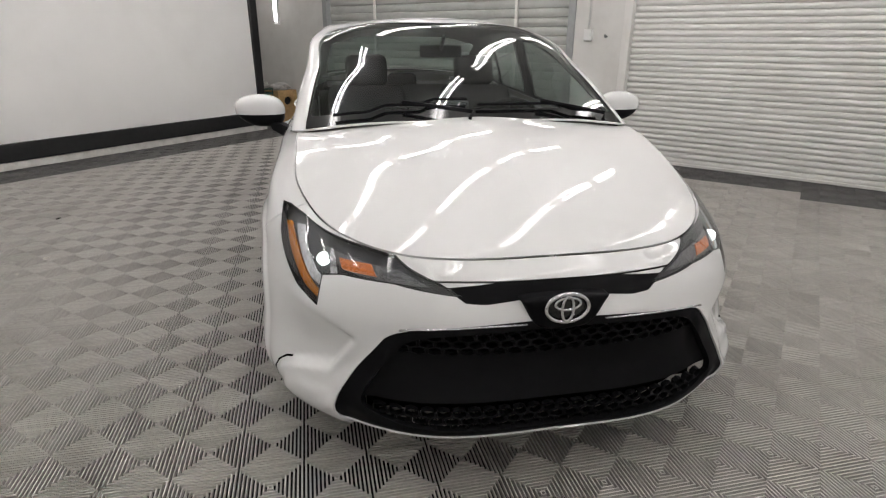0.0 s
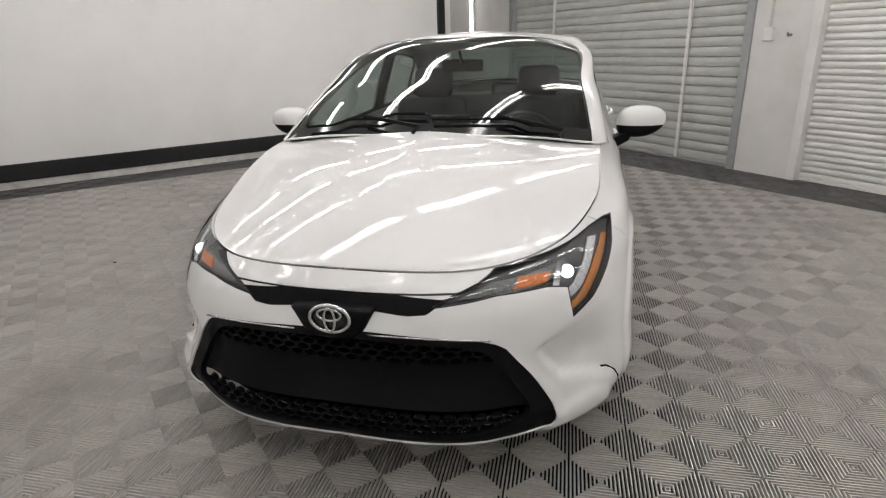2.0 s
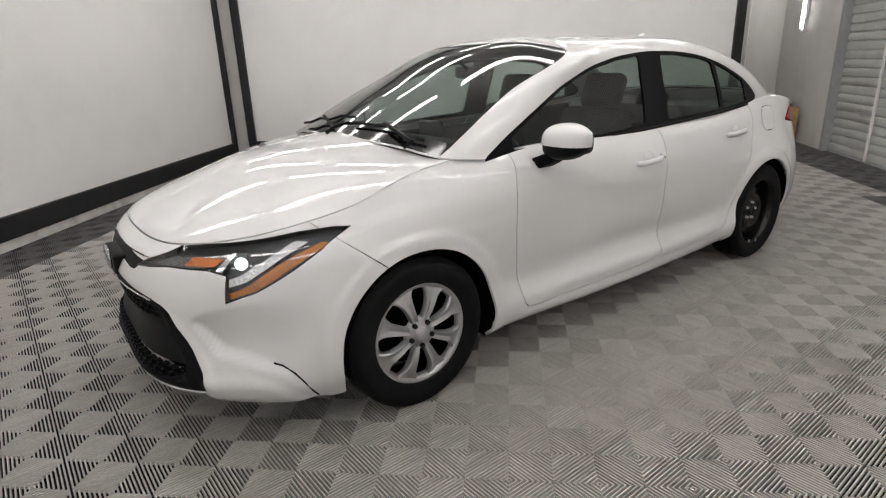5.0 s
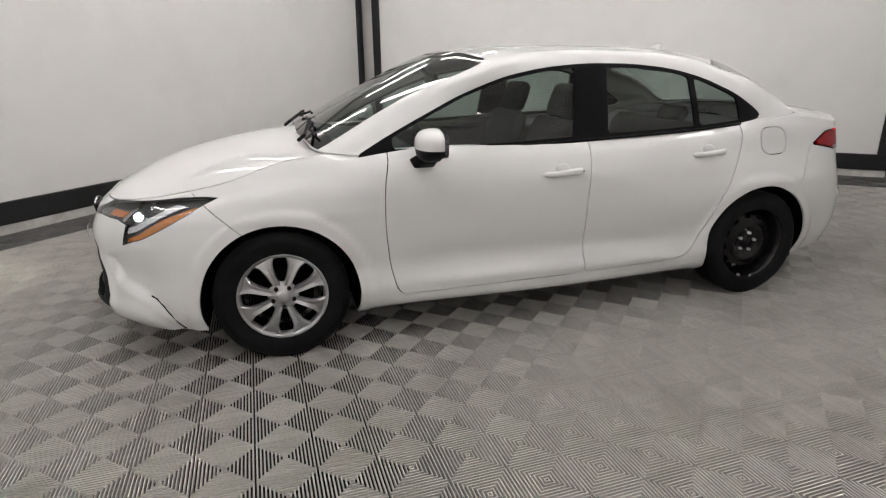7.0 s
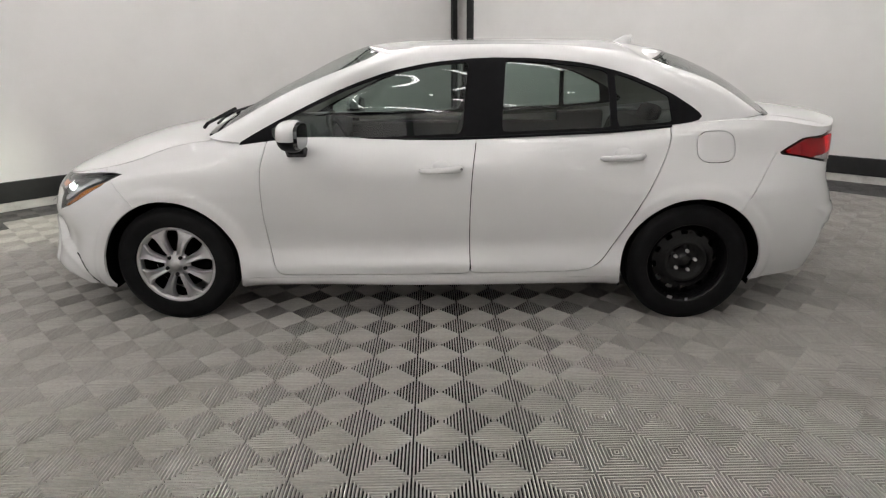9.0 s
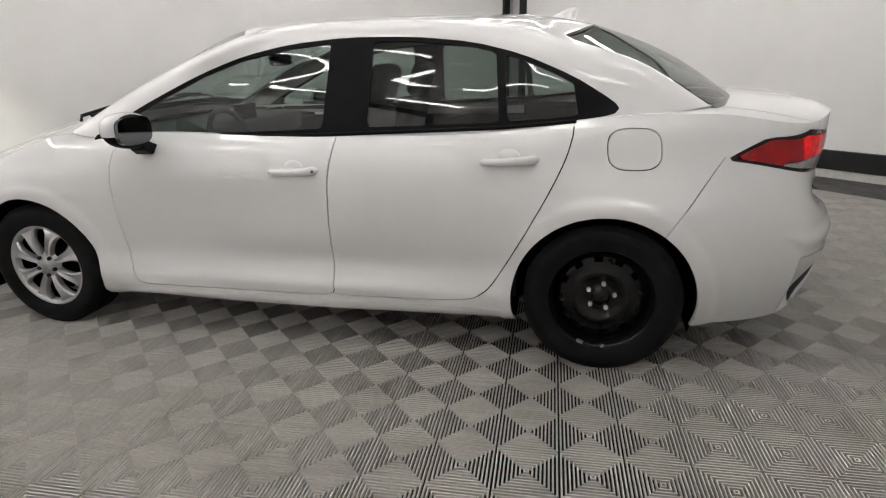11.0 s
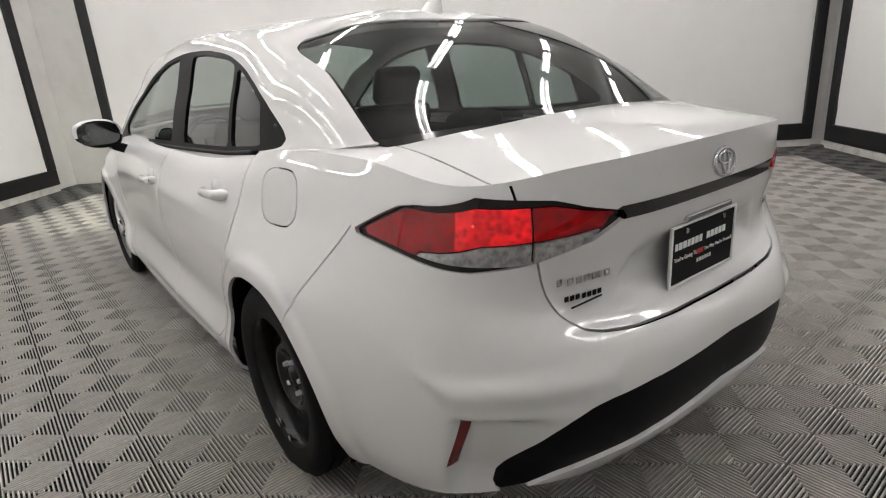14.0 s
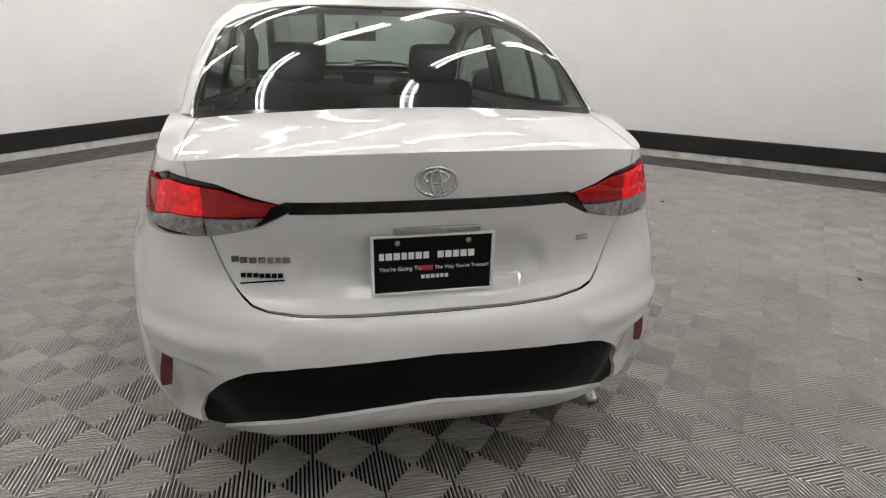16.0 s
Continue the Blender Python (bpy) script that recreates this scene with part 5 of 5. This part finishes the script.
part("exhaust_tip", bm, CHROME, car, "steel exhaust tip", smooth=True)


# cabin
def cushion(bm, x0, x1, y0, y1, z0, z1, m, r=0.05):
    b2 = bmesh.new()
    bmesh.ops.create_cube(b2, size=1.0)
    bmesh.ops.subdivide_edges(b2, edges=b2.edges[:], cuts=7, use_grid_fill=True)
    h = Vector(((x1 - x0) / 2, (y1 - y0) / 2, (z1 - z0) / 2))
    c = Vector(((x0 + x1) / 2, (y0 + y1) / 2, (z0 + z1) / 2))
    vs = {}
    for v in b2.verts:
        p = Vector((v.co.x * 2 * h.x, v.co.y * 2 * h.y, v.co.z * 2 * h.z))
        q = Vector([max(-hh + r, min(hh - r, pp)) for pp, hh in zip(p, h)])
        d = p - q
        if d.length > 1e-9:
            p = q + d.normalized() * min(r, d.length)
        vs[v] = bm.verts.new(m @ (c + p))
    for f in b2.faces:
        bm.faces.new([vs[v] for v in f.verts])
    b2.free()


for yy in (-.36, .36):
    st = empty("front_seat")
    st.parent = car
    bm = bmesh.new()
    cushion(bm, -.42, .12, yy - .25, yy + .25, .36, .52, Matrix(), .06)
    part("seat_cushion", bm, SEAT, st, smooth=True)
    tilt = Matrix.Translation((.08, yy, .48)) @ Matrix.Rotation(radians(20), 4, "Y")
    bm = bmesh.new()
    cushion(bm, -.06, .06, -.245, .245, 0, .60, tilt, .06)
    part("backrest", bm, SEAT, st, smooth=True)
    bm = bmesh.new()
    cushion(bm, -.045, .05, -.135, .135, .60, .80, tilt, .045)
    part("headrest", bm, SEAT, st, smooth=True)
rs = empty("rear_seat")
rs.parent = car
bm = bmesh.new()
cushion(bm, .62, 1.12, -.64, .64, .36, .50, Matrix(), .06)
part("seat_cushion", bm, SEAT, rs, smooth=True)
tilt = Matrix.Translation((1.10, 0, .46)) @ Matrix.Rotation(radians(24), 4, "Y")
bm = bmesh.new()
cushion(bm, -.06, .06, -.62, .62, 0, .56, tilt, .06)
part("backrest", bm, SEAT, rs, smooth=True)
for yy in (-.38, 0, .38):
    bm = bmesh.new()
    cushion(bm, -.04, .05, -.12, .12, .53, .66, tilt, .04)
    part("headrest", bm, SEAT, rs, smooth=True)
part("parcel_shelf", box(1.32, 1.84, -.62, .62, .955, .975), DASH, car, bevel=0.008)
bm = bmesh.new()
cushion(bm, -1.18, -.62, -.70, .70, .80, .955, Matrix(), .05)
dash = part("dashboard", bm, DASH, car, smooth=True)
part("display", box(-.66, -.64, -.10, .12, .93, 1.03), GLOSS_BLACK, dash, "dark dashboard screen", bevel=0.006)
part("console", box(-.62, .1, -.11, .11, .36, .62), DASH, car, bevel=0.03)
sw = empty("steering_wheel")
sw.parent = car
swm = Matrix.Translation((-.50, -.36, .86)) @ Matrix.Rotation(radians(68), 4, "Y")
bm = bmesh.new()
torus(bm, .18, .014, swm)
part("rim", bm, DASH, sw, smooth=True)
bm = bmesh.new()
for a in (0, 90, 270):
    tube(bm, [swm @ Vector((0, 0, -.02)), swm @ Vector((.18 * math.cos(radians(a)), .18 * math.sin(radians(a)), 0))], .016, 8)
part("spokes", bm, DASH, sw, smooth=True)
bm = bmesh.new()
cushion(bm, -.06, .06, -.075, .075, -.03, .02, swm, .02)
part("airbag_cover", bm, DASH, sw, smooth=True)
im = empty("interior_mirror")
im.parent = car
bm = bmesh.new()
cushion(bm, -.40, -.37, -.115, .115, 1.235, 1.30, Matrix(), .014)
part("housing", bm, TRIM, im, smooth=True)
bm = bmesh.new()
tube(bm, [(-.395, 0, 1.28), (-.47, 0, 1.345)], .01, 8)
part("arm", bm, TRIM, im)
lining = shell.split(shell.st[:, 1] - 2.05)[1].moved(-0.03)
panel("roof_lining", lining.both(), LININGS, car, "pale grey roof lining", flange=0)
panel("pillar_lining", shell.split(shell.st[:, 1] - 2.05)[0].moved(-0.02).both(), LININGS, car, flange=0)

# rear badge, plate and marks on the boot lid
emblem("rear_badge", Matrix.Translation((2.272, 0, .962)) @ Matrix(((0, 0, 1, 0), (1, 0, 0, 0), (0, 1, 0, 0), (0, 0, 0, 1))) @ Matrix.Rotation(radians(-8), 4, "X") @ Matrix.Scale(0.78, 4), boot, False)
PX = 2.232
plate = empty("number_plate")
plate["label"] = "black dealer plate in a thin white frame"
plate.parent = car
part("panel", box(PX, PX + .004, -.148, .152, .668, .815), PLATE_BLACK, plate, bevel=0.0015)
part("frame", boxes([(PX, PX + .007, -.156, .160, .662, .668), (PX, PX + .007, -.156, .160, .815, .821), (PX, PX + .007, -.156, -.148, .668, .815), (PX, PX + .007, .152, .160, .668, .815)]), PLATE_WHITE, plate, "thin white plate frame", bevel=0.001)
for y in (-.09, .09):
    bm = bmesh.new()
    add_cyl(bm, .007, .007, .006, 14, Matrix.Translation((PX + .006, y, .802)) @ Matrix.Rotation(radians(90), 4, "Y"))
    part("plate_bolt", bm, CHROME, plate)


def bar(y0, y1, z0, z1, material, parent, x=PX + .0045, name="print_bar"):
    return part(name, box(x, x + .0008, y0, y1, z0, z1), material, parent)


def words(text, y, z, size, material, parent, x, name="print"):
    cu = bpy.data.curves.new(name, "FONT")
    cu.body, cu.size, cu.extrude = text, size, 0.0006
    tmp = new("tmp_text", cu)
    me = bpy.data.meshes.new_from_object(tmp.evaluated_get(bpy.context.evaluated_depsgraph_get()))
    bpy.data.objects.remove(tmp)
    me.name = name
    me.materials.clear()
    me.materials.append(material)
    ob = new(name, me)
    ob.matrix_basis = Matrix.Translation((x, y, z)) @ Matrix(((0, 0, 1, 0), (1, 0, 0, 0), (0, 1, 0, 0), (0, 0, 0, 1)))
    ob.parent = parent
    return ob


y = -.135
for w in (.016, .02, .02, .017, .018, .02, .018):
    bar(y, y + w - .004, .757, .775, PLATE_WHITE, plate)
    y += w
y += .018
for w in (.02, .02, .019, .02, .02):
    bar(y, y + w - .004, .757, .775, PLATE_WHITE, plate)
    y += w
words("You're Going To", -.136, .727, .0155, PLATE_WHITE, plate, PX + .0046)
bar(-.032, .0, .725, .738, PLATE_RED, plate)
words("The Way You're Treated!", .005, .727, .0135, PLATE_WHITE, plate, PX + .0046)
y = -.03
for w in (.012, .013, .013, .012, .011, .012):
    bar(y, y + w - .003, .703, .713, PLATE_WHITE, plate)
    y += w


def lid_x(y, z):
    i = np.argmin((lid.co[:, 1] - abs(y)) ** 2 + (lid.co[:, 2] - z) ** 2)
    return lid.co[i, 0]


def marks(name, y0, z, widths, h, material, gap):
    e = empty(name)
    e.parent = car
    y = y0
    for w in widths:
        x = max(lid_x(y, z), lid_x(y + w, z)) + 0.001
        part("mark", box(x, x + .003, y, y + w - gap, z, z + h), material, e, bevel=0.0008)
        y += w
    return e


marks("name_badge", -.49, .752, (.021, .022, .022, .022, .018, .018, .022), .016, CHROME, .004)
marks("dealer_sticker", -.472, .712, (.015,) * 7, .012, TRIM, .003)
marks("dealer_sticker_line", -.472, .703, (.105,), .004, TRIM, .0)
marks("trim_badge", .40, .768, (.018, .022), .016, CHROME, .004)
part("plate_lamp_bar", box(2.21, 2.245, -.10, .12, .826, .842), CHROME, boot, "plate lamp bar", bevel=0.004)
WHITE_GLOW = mat("lit plate lamp", (1, 1, 1), 0.4, emit=(1, .97, .8), estr=6.0)
for y in (-.18, .19):
    part("plate_lamp", box(2.205, 2.225, y - .02, y + .02, .826, .832), WHITE_GLOW, boot, "small lit plate lamp", bevel=0.002)

for sgn in (-1, 1):
    beam = bpy.data.lights.new("headlamp_beam", "SPOT")
    beam.energy, beam.color, beam.spot_size, beam.spot_blend, beam.shadow_soft_size = 75, (0.96, 1.0, 0.82), radians(66), 1.0, 0.03
    lamp_ob = new("headlamp_beam", beam)
    lamp_ob.matrix_basis = look((-2.10, sgn * .68, .665), (-5.5, sgn * 1.0, .05))

# ---- scraps on the floor ----
SCRAP_PALE = mat("pale paper scrap", (0.6, 0.58, 0.53), 0.8, var=0.1, scale=60)
SCRAP_DARK = mat("dark dry leaf scrap", (0.03, 0.026, 0.022), 0.8, var=0.3, scale=60)
for i, (x, y, size) in enumerate(((0.19, 2.44, 0.03), (-0.57, 2.5, 0.016), (1.1, 2.73, 0.022), (-0.07, 2.49, 0.014))):
    bm = bmesh.new()
    bmesh.ops.create_icosphere(bm, subdivisions=2, radius=1.0)
    for v in bm.verts:
        k = 1 + 0.45 * noise.noise(v.co * 1.6 + Vector((i * 5.0, 0, 0)))
        v.co = Vector((v.co.x * size * k, v.co.y * size * 0.6 * k, max(v.co.z, -0.3) * 0.005 * k + 0.0016))
    pale = i in (0, 3)
    tagged(part("floor_scrap", bm, SCRAP_PALE if pale else SCRAP_DARK, m=Matrix.Translation((x, y, 0)) @ Matrix.Rotation(i * 1.3, 4, "Z")), "small pale paper scrap lying on the tiles" if pale else "small dark leaf scrap lying on the tiles", "scrap", group="scraps on the floor")

# ---- floor tiles ----
RIB = 0.10425            # half diagonal of a square of parallel ribs
SIDE = RIB * math.sqrt(2)


def rib_tile(bm, m, ribs=8):
    """Four squares of ribs; the ribs turn by a quarter from square to square."""
    for i in (0, 1):
        for j in (0, 1):
            c = Matrix.Translation(((i - 0.5) * SIDE, (j - 0.5) * SIDE, 0)) @ Matrix.Rotation(radians(45 + 90 * ((i + j) % 2)), 4, "Z")
            w = RIB / ribs
            for k in range(-ribs, ribs):
                y = (k + 0.5) * w
                y0, y1 = y - 0.235 * w, y + 0.235 * w
                e0, e1 = RIB - abs(y0), RIB - abs(y1)
                lo = [bm.verts.new(m @ c @ Vector(p)) for p in ((-e0, y0, -0.012), (e0, y0, -0.012), (e1, y1, -0.012), (-e1, y1, -0.012))]
                hi = [bm.verts.new(m @ c @ Vector(p)) for p in ((-e0, y0 + 0.001, 0), (e0, y0 + 0.001, 0), (e1, y1 - 0.001, 0), (-e1, y1 - 0.001, 0))]
                bm.faces.new(hi)
                bm.faces.new((lo[0], lo[1], hi[1], hi[0]))
                bm.faces.new((lo[2], lo[3], hi[3], hi[2]))


TO_ROOM, TO_SOUTH = ROOM.inverted(), SOUTH.inverted()


def lay_tiles():
    bm = bmesh.new()
    rib_tile(bm, Matrix())
    me = bpy.data.meshes.new("floor_tile")
    bm.to_mesh(me)
    bm.free()
    me.materials.append(TILE)
    floor = bpy.data.objects["floor"]
    pitch = 2 * SIDE
    light, dark = bmesh.new(), bmesh.new()
    base = [(v.co.copy()) for v in me.vertices]
    polys = [tuple(p.vertices) for p in me.polygons]
    near, rest = [], {TILE: [], TILE_DARK: []}
    for i in range(-20, 30):
        for j in range(-22, 22):
            u, v = (i + 0.5) * pitch + TILE_U, (j + 0.5) * pitch + TILE_V
            w = TILES @ Vector((u, v, 0))
            r, s = TO_ROOM @ w, TO_SOUTH @ w
            if not (U0 - 0.2 < r.x < U1 + 1.7 and r.y < V1 + 0.1 and s.y > V0 - 0.2) or (r.x > U1 + 0.1 and r.y > -3.15):
                continue
            edge = min(r.x - U0, U1 - r.x, s.y - V0, V1 - r.y) < 0.62
            far = max(abs(w.x) / 1.25, abs(w.y + 0.7))
            (rest[TILE_DARK] if edge else near).append((far, u, v))
    near.sort()
    for far, u, v in near[:300]:
        ob = new("floor_tile", me)
        ob.matrix_basis = Matrix.Translation((u, v, 0))
        ob.parent = floor
    for material, rows in ((TILE, near[300:]), (TILE_DARK, rest[TILE_DARK])):
        vs, fs = [], []
        for _, u, v in rows:
            o = len(vs)
            vs += [(c.x + u, c.y + v, c.z) for c in base]
            fs += [tuple(o + k for k in p) for p in polys]
        m2 = bpy.data.meshes.new("floor_tiles")
        m2.from_pydata(vs, [], fs)
        m2.materials.append(material)
        ob = new("floor_tiles", m2)
        ob.parent = floor
        tagged(ob, kind="stuff")


TILE_U, TILE_V = 0.2320, 0.0641
lay_tiles()
